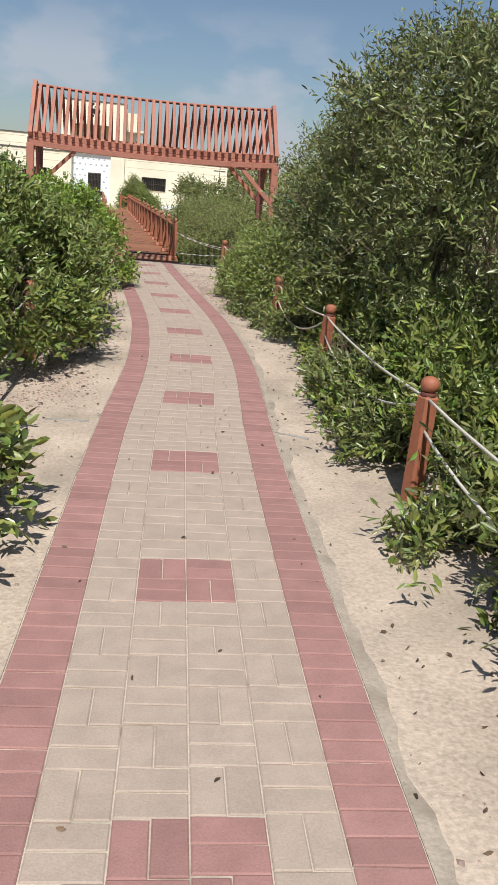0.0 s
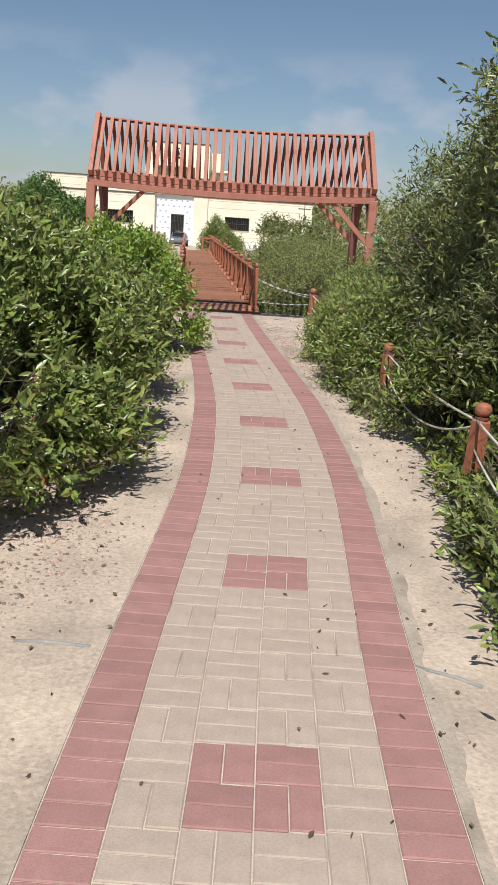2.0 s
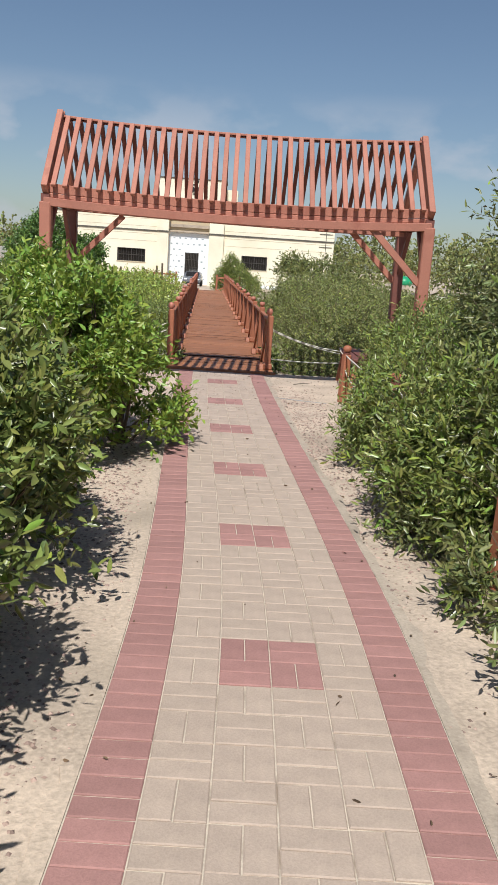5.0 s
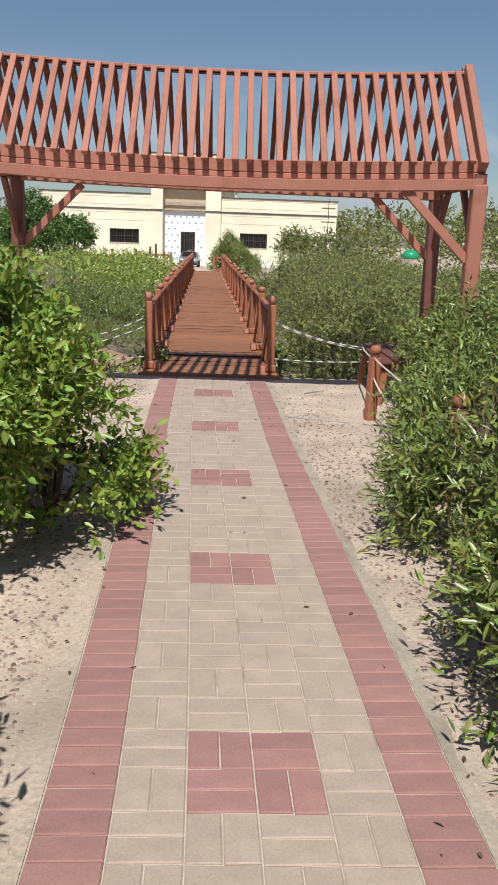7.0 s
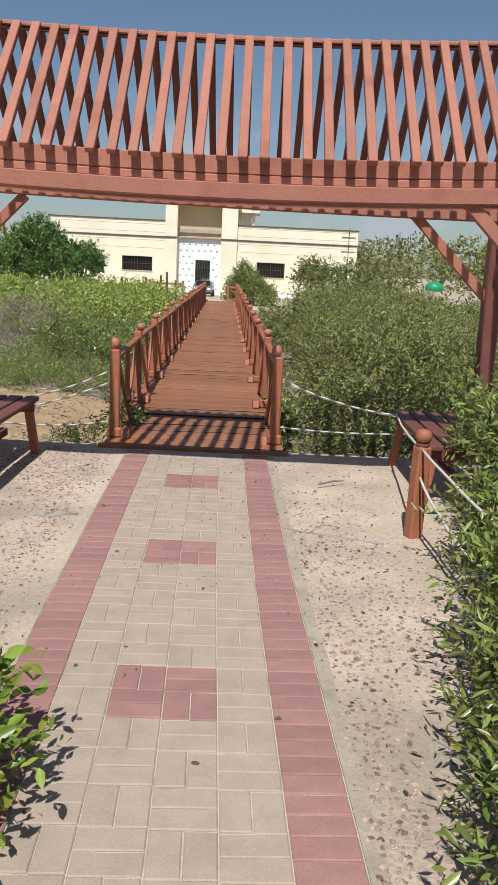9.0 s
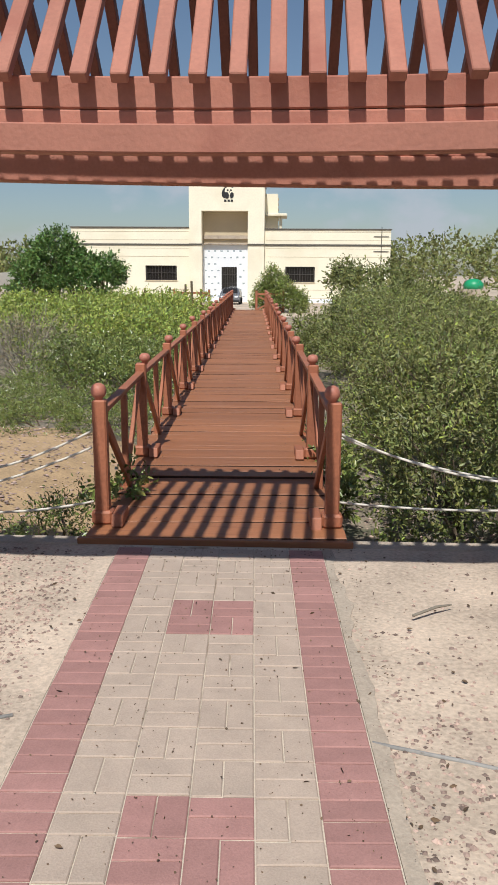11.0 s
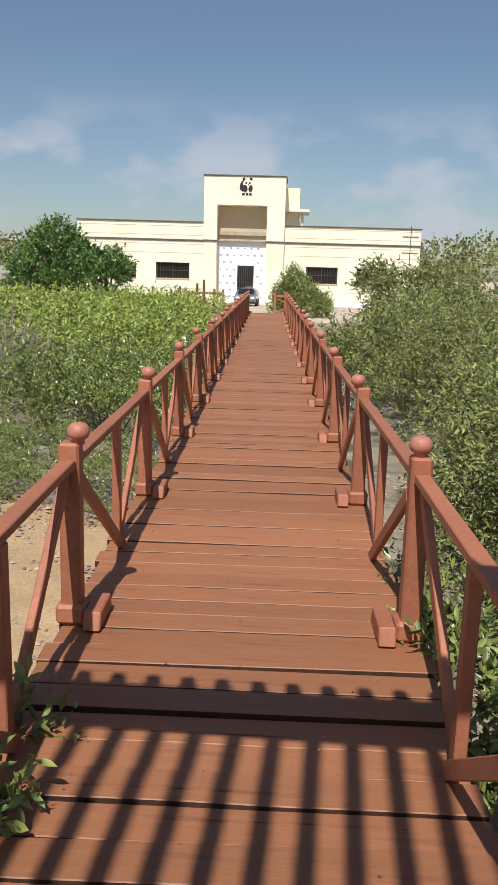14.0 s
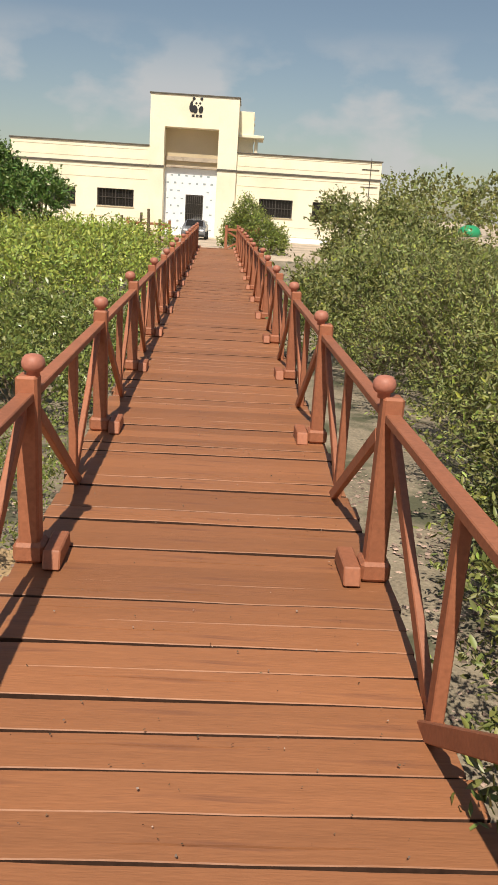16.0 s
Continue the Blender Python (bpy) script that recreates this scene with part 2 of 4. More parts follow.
# ---- plan ----
CENTRE = [(-6, -0.2), (-2, 0.02), (0, 0.12), (1.7, 0.22), (4.7, 0.415), (7.0, 0.62), (8.4, 0.67), (9.7, 0.665), (12.2, 0.55), (14.5, 0.44), (16.95, 0.355)]
PATH_END = 16.94
MOD, MODY = 0.193, 0.182
BAXIS = lambda y: 0.31 - 0.033 * (y - 17.25)
BRIDGE_END = 47.2
PLANK = 0.154


def smooth(a, b, x):
    t = min(max((x - a) / (b - a), 0), 1)
    return t * t * (3 - 2 * t)


def ground_z(x, y):
    bumps = 0.02 * noise.noise(Vector((x * 1.3, y * 1.3, 0))) + 0.05 * noise.noise(Vector((x * 0.3, y * 0.3, 3)))
    near = -0.012 + 0.008 * noise.noise(Vector((x * 2, y * 2, 1))) + 0.06 * smooth(1.2, 2.6, abs(x - catmull(CENTRE, y)))
    mid = -0.62 + bumps * 2 + 0.25 * smooth(17.3, 19.5, y) * smooth(-1.0, -2.0, x) * smooth(26, 22, y)
    far = -0.12 + bumps
    z = near + (mid - near) * smooth(17.0, 17.25, y)
    return z + (far - z) * smooth(45, 48, y)


def build_ground():
    xs = sorted({round(-9 + 0.25 * i, 3) for i in range(73)} | {-2500, -900, -300, -120, -60, -35, -22, -15, -12, 12, 15, 22, 35, 60, 120, 300, 900, 2500})
    ys = sorted({round(-4 + 0.25 * i, 3) for i in range(84)} | {round(16.9 + 0.05 * i, 3) for i in range(10)} | {round(17.5 + 0.5 * i, 3) for i in range(90)} | {-2500, -900, -300, -100, -40, -20, -10, -6, 65, 70, 80, 100, 150, 300, 900, 2500})
    verts = [(x, y, ground_z(x, y)) for y in ys for x in xs]
    n = len(xs)
    faces = [(j * n + i, j * n + i + 1, (j + 1) * n + i + 1, (j + 1) * n + i) for j in range(len(ys) - 1) for i in range(n - 1)]
    me = bpy.data.meshes.new("ground")
    me.from_pydata(verts, [], faces)
    for m in (M_SAND, M_MUD, M_EARTH):
        me.materials.append(m)
    for p in me.polygons:
        x, y, z = p.center
        w = noise.noise(Vector((x * 0.6, y * 0.6, 9))) * 1.2
        k = 0
        if 17.05 < y < 47:
            k = 1
            if x < -0.7 and 17.9 < y + w * 0.8 < 22.4 and x > -9:
                k = 2
        p.material_index = k
        p.use_smooth = True
    tagged(new("ground", me), "pale sandy ground falling to a muddy mangrove flat", "ground", kind="structure")


build_ground()
edge_kerb = link_mesh("kerb", box_bm(-9, 9, 16.96, 17.1, -0.7, -0.003, 0.01), M_CONC)
tagged(edge_kerb, "weathered concrete edge where the terrace drops away", "kerb", kind="structure")


# ---- footbridge ----
def plank_bm(rng, k):
    """A worn deck board: wavy edges, slightly cupped, rounded arrises, some with an open split."""
    n, w, e = 14, PLANK / 2 - 0.006, 0.0028
    left, right = -0.75 + rng.uniform(-0.02, 0.02), 0.75 + rng.uniform(-0.02, 0.02)
    split = rng.uniform(-0.4, 0.4) * w if k % 3 != 1 else None
    a0 = rng.uniform(0, 0.6)
    a1 = a0 + rng.uniform(0.25, 0.45)
    bm = bmesh.new()
    rows = []
    for i in range(n + 1):
        t = i / n
        x = left + (right - left) * t
        f = w + 0.005 * noise.noise(Vector((x * 3, k * 7.0, 0)))
        r = w + 0.005 * noise.noise(Vector((x * 3, k * 7.0, 5)))
        z = 0.003 * noise.noise(Vector((x * 2, k * 7.0, 9)))
        c = split if split is not None else 0.0
        c += 0.004 * noise.noise(Vector((x * 6, k * 3.0, 2)))
        s = 0.0026 if split is not None and a0 < t < a1 else 0.0
        sec = [(-f, -0.036), (-f, z - e), (-f + e, z), (c - s - 0.001, z + 0.001), (c, z + 0.001 - s * 6), (c + s + 0.001, z + 0.001), (r - e, z), (r, z - e), (r, -0.036)]
        rows.append([bm.verts.new((x, y, q)) for y, q in sec])
    for p, q in zip(rows, rows[1:]):
        for j in range(9):
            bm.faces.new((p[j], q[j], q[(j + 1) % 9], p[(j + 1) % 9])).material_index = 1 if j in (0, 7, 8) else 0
    bm.faces.new(rows[0])
    bm.faces.new(rows[-1][::-1])
    bmesh.ops.recalc_face_normals(bm, faces=bm.faces)
    return bm


def build_bridge():
    br = empty("footbridge", "long red-brown painted timber footbridge with ball-topped posts", "footbridge")
    tilt = Matrix.Rotation(math.atan(0.033), 4, "Z")

    def at(u, y, z):
        return (BAXIS(y) + u, y, z)
    rng = random.Random(4)
    variants = []
    for k in range(14):
        bm = plank_bm(rng, k)
        me = bpy.data.meshes.new("plank")
        bm.to_mesh(me)
        bm.free()
        me.materials.append(M_PLANK)
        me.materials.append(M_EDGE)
        variants.append(me)
    y = 17.08
    while y < BRIDGE_END:
        z = 0.03 if y < 18.4 else 0.05
        share("plank", variants[rng.randrange(14)], br, Matrix.Translation(at(0, y, z + rng.uniform(-0.006, 0.007))) @ tilt @ Matrix.Rotation(rng.uniform(-0.005, 0.05), 4, "X") @ Matrix.Rotation(rng.uniform(-0.009, 0.009), 4, "Z") @ Matrix.Rotation(rng.choice((0, math.pi)), 4, "Z"))
        y += PLANK
    for u in (-0.55, 0, 0.55):
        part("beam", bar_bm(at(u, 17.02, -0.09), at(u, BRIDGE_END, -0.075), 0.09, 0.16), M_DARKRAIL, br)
    part("front_board", box_bm(BAXIS(17) - 0.8, BAXIS(17) + 0.8, 16.965, 17.005, -0.2, 0.028, 0.005), M_PLANK, br)
    # one of each timber, then shared
    def mesh_of(bm, mat, name, sm=False):
        me = bpy.data.meshes.new(name)
        bm.to_mesh(me)
        bm.free()
        me.materials.append(mat)
        if sm:
            me.polygons.foreach_set("use_smooth", [True] * len(me.polygons))
        return me
    pm = mesh_of(box_bm(-0.042, 0.042, -0.042, 0.042, -0.5, 0.765, 0.01), M_RAIL, "post")
    ballm = mesh_of(lathe_bm([(0.026, 0.76), (0.025, 0.778), (0.036, 0.784), (0.044, 0.797), (0.046, 0.811), (0.042, 0.828), (0.03, 0.841), (0.012, 0.846)], 18), M_BALL, "ball_finial", True)
    roundm = mesh_of(lathe_bm([(0.026, 0.76), (0.025, 0.775), (0.036, 0.783), (0.045, 0.8), (0.047, 0.817), (0.044, 0.834), (0.034, 0.852), (0.018, 0.862), (0.006, 0.864)], 18), M_BALL, "ball_finial", True)
    sleeve = mesh_of(box_bm(-0.062, 0.062, -0.06, 0.06, 0.0, 0.085, 0.014), M_RAIL, "base_block")
    shoe = box_bm(-0.035, 0.035, -0.13, 0.13, 0.0, 0.075, 0.006)
    for v in shoe.verts:
        if v.co.z > 0.04 and abs(v.co.y) > 0.1:
            v.co.y *= 0.8
    shoem = mesh_of(shoe, M_RAIL, "foot_block")
    posts = [17.27 + (0 if i == 0 else 1.76 + 1.97 * (i - 1)) for i in range(16)]
    posts = [p for p in posts if p < BRIDGE_END]
    for s in (-1, 1):
        for i, py in enumerate(posts):
            z = 0.03 if i == 0 else 0.055
            u = 0.70 * s
            t2 = Matrix.Translation(at(u, py, z)) @ tilt @ Matrix.Rotation(rng.uniform(-0.012, 0.012), 4, "X")
            p = share("post", pm, br, t2)
            share("ball_finial", ballm if i else roundm, p, Matrix.Rotation(rng.uniform(-0.05, 0.05), 4, "Y"))
            share("base_block", sleeve, br, Matrix.Translation(at(u, py, z)) @ tilt)
            share("foot_block", shoem, br, Matrix.Translation(at(u - 0.1 * s, py + 0.02, z)) @ tilt)
            if i + 1 < len(posts):
                ny = posts[i + 1]
                nz = 0.055
                my = (py + ny) / 2
                part("hand_rail", bar_bm(at(u, py + 0.045, z + 0.685), at(u, ny - 0.045, nz + 0.685), 0.06, 0.036), M_RAIL, br)
                part("baluster", box_bm(at(u, my, 0)[0] - 0.02, at(u, my, 0)[0] + 0.02, my - 0.03, my + 0.03, -0.16, z + 0.666), M_RAIL, br)
                part("brace", bar_bm(at(u - 0.03 * s, py + 0.03, z + 0.6), at(u - 0.03 * s, my + 0.01, 0.03), 0.028, 0.06), M_RAIL, br)
                part("brace", bar_bm(at(u + 0.012 * s, ny - 0.03, nz + 0.64), at(u + 0.012 * s, my + 0.0, -0.02), 0.03, 0.062), M_RAIL, br)
    for i, py in enumerate(posts[1:]):
        for u in (-0.55, 0.55):
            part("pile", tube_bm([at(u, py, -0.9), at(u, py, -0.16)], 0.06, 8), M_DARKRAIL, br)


build_bridge()


# ---- pavilion ----
def build_pavilion():
    pv = empty("pergola", "open gabled pergola with close-set salmon-red rafters", "pergola")
    X0, X1, YF, YR, YT = -1.72, 2.66, 15.42, 16.95, 16.18

    def sag(x):
        t = (x - X0) / (X1 - X0)
        return -0.065 * 4 * t * (1 - t)

    def rear(x):
        return 0.25 * sag(x) + 0.018 - 0.012 * (x - 0.53)
    n = 12
    xs = [X0 - 0.04 + (X1 - X0 + 0.08) * k / n for k in range(n + 1)]

    def bowed(name, y0, y1, z0, z1, curved, mat=M_RAFTER):
        bm = bmesh.new()
        rows = []
        for x in xs:
            d = sag(x) if curved else rear(x)
            rows.append([bm.verts.new(p) for p in ((x, y0, z0 + d), (x, y1, z0 + d), (x, y1, z1 + d), (x, y0, z1 + d))])
        for p, q in zip(rows, rows[1:]):
            for k in range(4):
                bm.faces.new((p[k], p[(k + 1) % 4], q[(k + 1) % 4], q[k]))
        bm.faces.new(rows[0])
        bm.faces.new(rows[-1][::-1])
        bmesh.ops.recalc_face_normals(bm, faces=bm.faces)
        es = [e for e in bm.edges if e.calc_face_angle(0) > 1.2]
        bmesh.ops.bevel(bm, geom=es, offset=0.006, segments=1, affect="EDGES")
        part(name, bm, mat, pv)
    bowed("eave_plate", YF, YF + 0.05, 2.08, 2.128, 1)
    bowed("eave_plate", YF + 0.003, YF + 0.053, 2.131, 2.235, 1)
    bowed("eave_beam", YF - 0.05, YF + 0.015, 1.983, 2.078, 1)
    bowed("eave_plate", YR - 0.05, YR, 2.127, 2.26, 0)
    bowed("eave_beam", YR - 0.085, YR + 0.03, 1.976, 2.125, 0)
    # The dark strip below the ridge cap is shade put into the beam's colour.
    bowed("ridge_beam", YT - 0.015, YT + 0.015, 3.038, 3.058, 1, M_SHADED)
    bowed("ridge_cap", YT - 0.03, YT + 0.018, 3.06, 3.088, 1)
    count = 34
    for k in range(count):
        x = X0 + 0.08 + (X1 - X0 - 0.16) * k / (count - 1)
        d = sag(x)
        j = 0.006 * noise.noise(Vector((k * 3.1, 0, 0)))
        part("rafter", bar_bm((x + j, YF - 0.088, 2.207 + d), (x, YT - 0.048, 3.072 + d), 0.056, 0.04), M_RAFTER, pv)
        # Rear slope: its shaded undersides are painted in as the darker brown.
        part("rafter", bar_bm((x + j, YR + 0.05, 2.23 + rear(x)), (x, YT + 0.035, 3.06 + d), 0.046, 0.06), M_SHADED, pv)
    for x in (X0 - 0.02, X1 + 0.02):
        part("barge_rafter", bar_bm((x, YF - 0.06, 2.16), (x, YT, 3.10), 0.07, 0.14), M_RAFTER, pv)
        part("barge_rafter", bar_bm((x, YR + 0.06, 2.18), (x, YT + 0.01, 3.10), 0.068, 0.136), M_RAFTER, pv)
        # Ties and lengthwise braces: shade below the roof put in as darker red.
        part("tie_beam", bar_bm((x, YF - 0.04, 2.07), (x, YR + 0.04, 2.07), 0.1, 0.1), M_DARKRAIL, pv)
        s = 1 if x < 0 else -1
        for y in (YF + 0.01, YR - 0.01):
            z0 = -0.05 if y < 16.9 else -0.5
            # Rear posts are the shaded copy: the same post in a darker colour.
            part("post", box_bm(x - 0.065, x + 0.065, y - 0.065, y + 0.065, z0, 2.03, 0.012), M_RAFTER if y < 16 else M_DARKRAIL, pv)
            if s < 0 or y > 16:
                part("brace", bar_bm((x + 0.05 * s, y, 1.38), (x + 0.68 * s, y, 2.0), 0.05, 0.075), M_RAFTER, pv)
            e = 1 if y < 16 else -1
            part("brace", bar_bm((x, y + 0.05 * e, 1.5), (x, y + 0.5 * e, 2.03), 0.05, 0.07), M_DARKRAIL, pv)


build_pavilion()


# ---- benches ----
def build_bench(x0, x1, y0, y1, side):
    b = empty("bench", "low dark red slatted timber bench under the pergola", "bench", group="pergola benches")
    w = (x1 - x0) / 4
    for k in range(4):
        part("slat", box_bm(x0 + w * k + 0.012, x0 + w * (k + 1) - 0.012, y0, y1, 0.405, 0.44, 0.005), M_DARKRAIL, b)
    for y in (y0 + 0.1, y1 - 0.1):
        part("bearer", box_bm(x0 + 0.03, x1 - 0.03, y - 0.03, y + 0.03, 0.33, 0.404), M_DARKRAIL, b)
        for x, dx in ((x0 + 0.07, -0.05), (x1 - 0.07, 0.05)):
            part("leg", bar_bm((x + dx, y, -0.01), (x, y, 0.34), 0.06, 0.06, up=(0, 1, 0)), M_RAIL, b)
    part("stretcher", box_bm((x0 + x1) / 2 - 0.03, (x0 + x1) / 2 + 0.03, y0 + 0.131, y1 - 0.131, 0.14, 0.2), M_DARKRAIL, b)


build_bench(-1.42, -0.9, 15.25, 16.75, -1)
build_bench(1.95, 2.47, 15.55, 17.0 - 0.1, 1)


# ---- rope fence ----
def build_bollard(x, y, h, lean=0.0, label="dark red square timber rope post with a round knob"):
    p = empty("rope_post", label, "fence post", (x, y, ground_z(x, y) - 0.02), group="rope fence posts")
    part("shaft", box_bm(-0.044, 0.044, -0.044, 0.044, -0.1, h - 0.1, 0.012), M_RAIL, p)
    part("collar", lathe_bm([(0.03, h - 0.1), (0.042, h - 0.098), (0.042, h - 0.085), (0.028, h - 0.08)], 14), M_DARKRAIL, p)
    part("knob", lathe_bm([(0.026, h - 0.08), (0.042, h - 0.072), (0.05, h - 0.048), (0.049, h - 0.026), (0.036, h - 0.008), (0.014, h)], 14), M_RAIL, p, smooth=True)
    p.rotation_euler = (0.0, lean, 0.35)
    return p


RPOSTS = [(1.52, 0.8, 0.72), (1.56, 3.8, 0.72), (1.76, 6.8, 0.68), (1.84, 9.6, 0.62), (1.9, 12.75, 0.68), (1.79, 15.0, 0.68)]
LPOSTS = [(-1.0, 0.9, 0.66), (-0.9, 3.9, 0.66), (-0.77, 6.92, 0.68), (-1.0, 11.0, 0.66), (-1.1, 14.0, 0.66)]
for i, (x, y, h) in enumerate(RPOSTS):
    build_bollard(x, y, h, 0.06 if i == 2 else 0.02)
for x, y, h in LPOSTS:
    build_bollard(x, y, h, -0.02)


def build_rope(a, b, drop, mat=M_ROPE, r=0.008, label="slack weathered white rope strung between fence posts"):
    pts = []
    for k in range(17):
        t = k / 16
        p = Vector(a).lerp(Vector(b), t)
        p.z -= drop * 4 * t * (1 - t)
        p.x += 0.008 * noise.noise(Vector((t * 5, a[1], 0)))
        pts.append(p)
    tagged(link_mesh("rope", tube_bm(pts, r, 6), mat, smooth=True), label, "rope", group="ropes")


for posts in (RPOSTS, LPOSTS):
    for (x, y, h), (x2, y2, h2) in zip(posts, posts[1:]):
        build_rope((x, y, h - 0.14), (x2, y2, h2 - 0.14), 0.045)
        build_rope((x, y, h - 0.17), (x2, y2, h2 - 0.3), 0.2)
build_rope((1.79, 15.0, 0.54), (1.95, 16.7, 0.45), 0.03)
build_rope((1.05, 17.27, 0.6), (2.6, 16.9, 0.42), 0.12)
build_rope((1.05, 17.27, 0.58), (3.2, 17.6, 0.3), 0.15)
build_rope((1.05, 17.27, 0.18), (2.6, 16.95, 0.28), 0.04)
build_rope((-0.45, 17.27, 0.6), (-1.7, 16.9, 0.36), 0.1)
build_rope((-0.45, 17.27, 0.5), (-1.7, 16.95, 0.2), 0.06)
build_rope((-0.45, 17.27, 0.16), (-1.5, 16.95, 0.2), 0.05)


# ---- building ----
def build_house():
    h = empty("visitor_building", "single-storey cream building with a tall entrance tower", "building")
    Y, B = 61.0, -0.25

    def wall(x0, x1, holes, top, name="wall"):
        """A front wall with openings through it, joined from blocks."""
        bm = bmesh.new()
        xs = sorted({x0, x1, *(a for a, *_ in holes), *(q[1] for q in holes)})
        zs = sorted({B, top, *(q[2] for q in holes), *(q[3] for q in holes)})
        for xa, xb in zip(xs, xs[1:]):
            for za, zb in zip(zs, zs[1:]):
                xm, zm = (xa + xb) / 2, (za + zb) / 2
                if not any(a < xm < q and c < zm < d for a, q, c, d in holes):
                    box_bm(xa, xb, Y, Y + 0.3, za, zb, 0, bm)
        bmesh.ops.remove_doubles(bm, verts=bm.verts, dist=1e-4)
        seen = {}
        for f in bm.faces:
            seen.setdefault(tuple(round(q, 3) for q in f.calc_center_median()), []).append(f)
        bmesh.ops.delete(bm, geom=[f for fs in seen.values() if len(fs) > 1 for f in fs], context="FACES")
        part(name, bm, M_CREAM, h)
    wl_ = [(-10.4, -8.55, 1.13, 2.0), (-7.43, -5.55, 1.17, 2.03)]
    wr_ = [(0.93, 2.68, 1.1, 2.0), (3.71, 5.45, 1.1, 2.0)]
    wall(-11.85, -4.75, wl_, 4.2)
    wall(-0.33, 7.1, wr_, 4.12)
    for x0, x1, z in ((-11.9, -4.76, 4.2), (-0.32, 7.15, 4.12)):
        part("coping", box_bm(x0, x1, Y - 0.06, Y + 0.36, z, z + 0.07, 0.01), M_TRIM, h)
        part("string_course", box_bm(x0 + 0.03, x1 - 0.03, Y - 0.05, Y + 0.0, 3.2, 3.3, 0.01), M_TRIM, h)
        for k in range(9):
            zz = 0.15 + 0.48 * k
            if zz < 4.1 and abs(zz - 3.25) > 0.15 and not 0.95 < zz < 2.15:
                part("groove", box_bm(x0 + 0.06, x1 - 0.06, Y - 0.008, Y, zz, zz + 0.02, 0), M_BEIGE, h)
    part("side_wall", box_bm(-11.85, -11.55, Y + 0.3, Y + 9, B, 4.2, 0), M_CREAM, h)
    part("side_wall", box_bm(6.8, 7.1, Y + 0.3, Y + 9, B, 4.12, 0), M_CREAM, h)
    part("back_wall", box_bm(-11.85, 7.1, Y + 9, Y + 9.3, B, 4.12, 0), M_CREAM, h)
    part("roof", box_bm(-11.5, 6.8, Y + 0.35, Y + 9, 3.6, 3.8, 0), M_CONC, h)
    # tower with a deep recessed porch
    T = Y - 0.35
    part("tower_pier", box_bm(-4.75, -4.02, T, Y + 2.6, B, 6.65, 0), M_CREAM, h)
    part("tower_pier", box_bm(-1.3, -0.33, T, Y + 2.6, B, 6.65, 0), M_CREAM, h)
    part("tower_head", box_bm(-4.02, -1.3, T, Y + 2.6, 5.16, 6.65, 0), M_CREAM, h)
    part("porch_back", box_bm(-4.02, -1.3, Y + 1.2, Y + 2.6, 3.3, 5.158, 0), M_CREAM, h)
    part("coping", box_bm(-4.8, -0.28, T - 0.05, Y + 2.65, 6.65, 6.72, 0.01), M_TRIM, h)
    part("string_course", box_bm(-4.77, -4.0, T - 0.05, T, 3.2, 3.3, 0.01), M_TRIM, h)
    part("string_course", box_bm(-1.32, -0.31, T - 0.05, T, 3.2, 3.3, 0.01), M_TRIM, h)
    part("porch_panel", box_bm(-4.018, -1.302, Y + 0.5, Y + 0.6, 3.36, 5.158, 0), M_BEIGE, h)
    part("porch_lintel", box_bm(-4.018, -1.302, Y + 0.2, Y + 0.6, 3.26, 3.358, 0.01), M_CONC, h)
    bm = box_bm(-4.018, -2.9, Y + 0.42, Y + 0.5, B, 3.258, 0)
    box_bm(-1.98, -1.302, Y + 0.42, Y + 0.5, B, 3.258, 0, bm)
    box_bm(-2.9, -1.98, Y + 0.42, Y + 0.5, 1.97, 3.258, 0, bm)
    wp = part("tiled_panel", bm, M_WHITE, h, "white cladding printed with small grey marks")
    rng = random.Random(3)
    for i in range(7):
        for j in range(8):
            x, z = -3.85 + i * 0.38 + (0.19 if j % 2 else 0), 0.2 + j * 0.38
            if -1.45 < x or (-3.0 < x < -1.9 and z < 2.15):
                continue
            w = 0.04 + 0.03 * rng.random()
            part("grey_mark", box_bm(x - w, x + w, Y + 0.412, Y + 0.42, z, z + 0.06 + 0.04 * rng.random(), 0), M_GREY, wp)
    dr = part("door", box_bm(-2.9, -1.98, Y + 0.47, Y + 0.52, B, 1.97, 0), M_GLASS, h, "dark glazed double door behind an iron grille")
    for k in range(9):
        x = -2.86 + k * 0.105
        part("bar", box_bm(x - 0.012, x + 0.012, Y + 0.43, Y + 0.455, B, 1.96, 0), M_IRON, dr)
    for z in (0.5, 1.0, 1.5, 1.9):
        part("cross_bar", box_bm(-2.88, -2.0, Y + 0.44, Y + 0.452, z, z + 0.03, 0), M_IRON, dr)
    # windows with grilles
    for a, b, z0, z1 in wl_ + wr_:
        w = part("window", box_bm(a, b, Y + 0.16, Y + 0.19, z0, z1, 0), M_GLASS, h, "dark barred window")
        for x in (a + 0.02, b - 0.02, (a + b) / 2):
            part("frame_post", box_bm(x - 0.025, x + 0.025, Y + 0.1, Y + 0.15, z0, z1, 0), M_IRON, w)
        for z in (z0 + 0.02, z1 - 0.02, (z0 + z1) / 2):
            part("frame_rail", box_bm(a, b, Y + 0.105, Y + 0.145, z - 0.02, z + 0.02, 0), M_IRON, w)
        nb = 11
        for k in range(nb):
            x = a + (b - a) * (k + 0.5) / nb
            part("bar", box_bm(x - 0.009, x + 0.009, Y + 0.06, Y + 0.08, z0, z1, 0), M_IRON, w)
        part("sill", box_bm(a - 0.04, b + 0.04, Y - 0.04, Y + 0.1, z0 - 0.06, z0 - 0.002, 0.008), M_BEIGE, w)
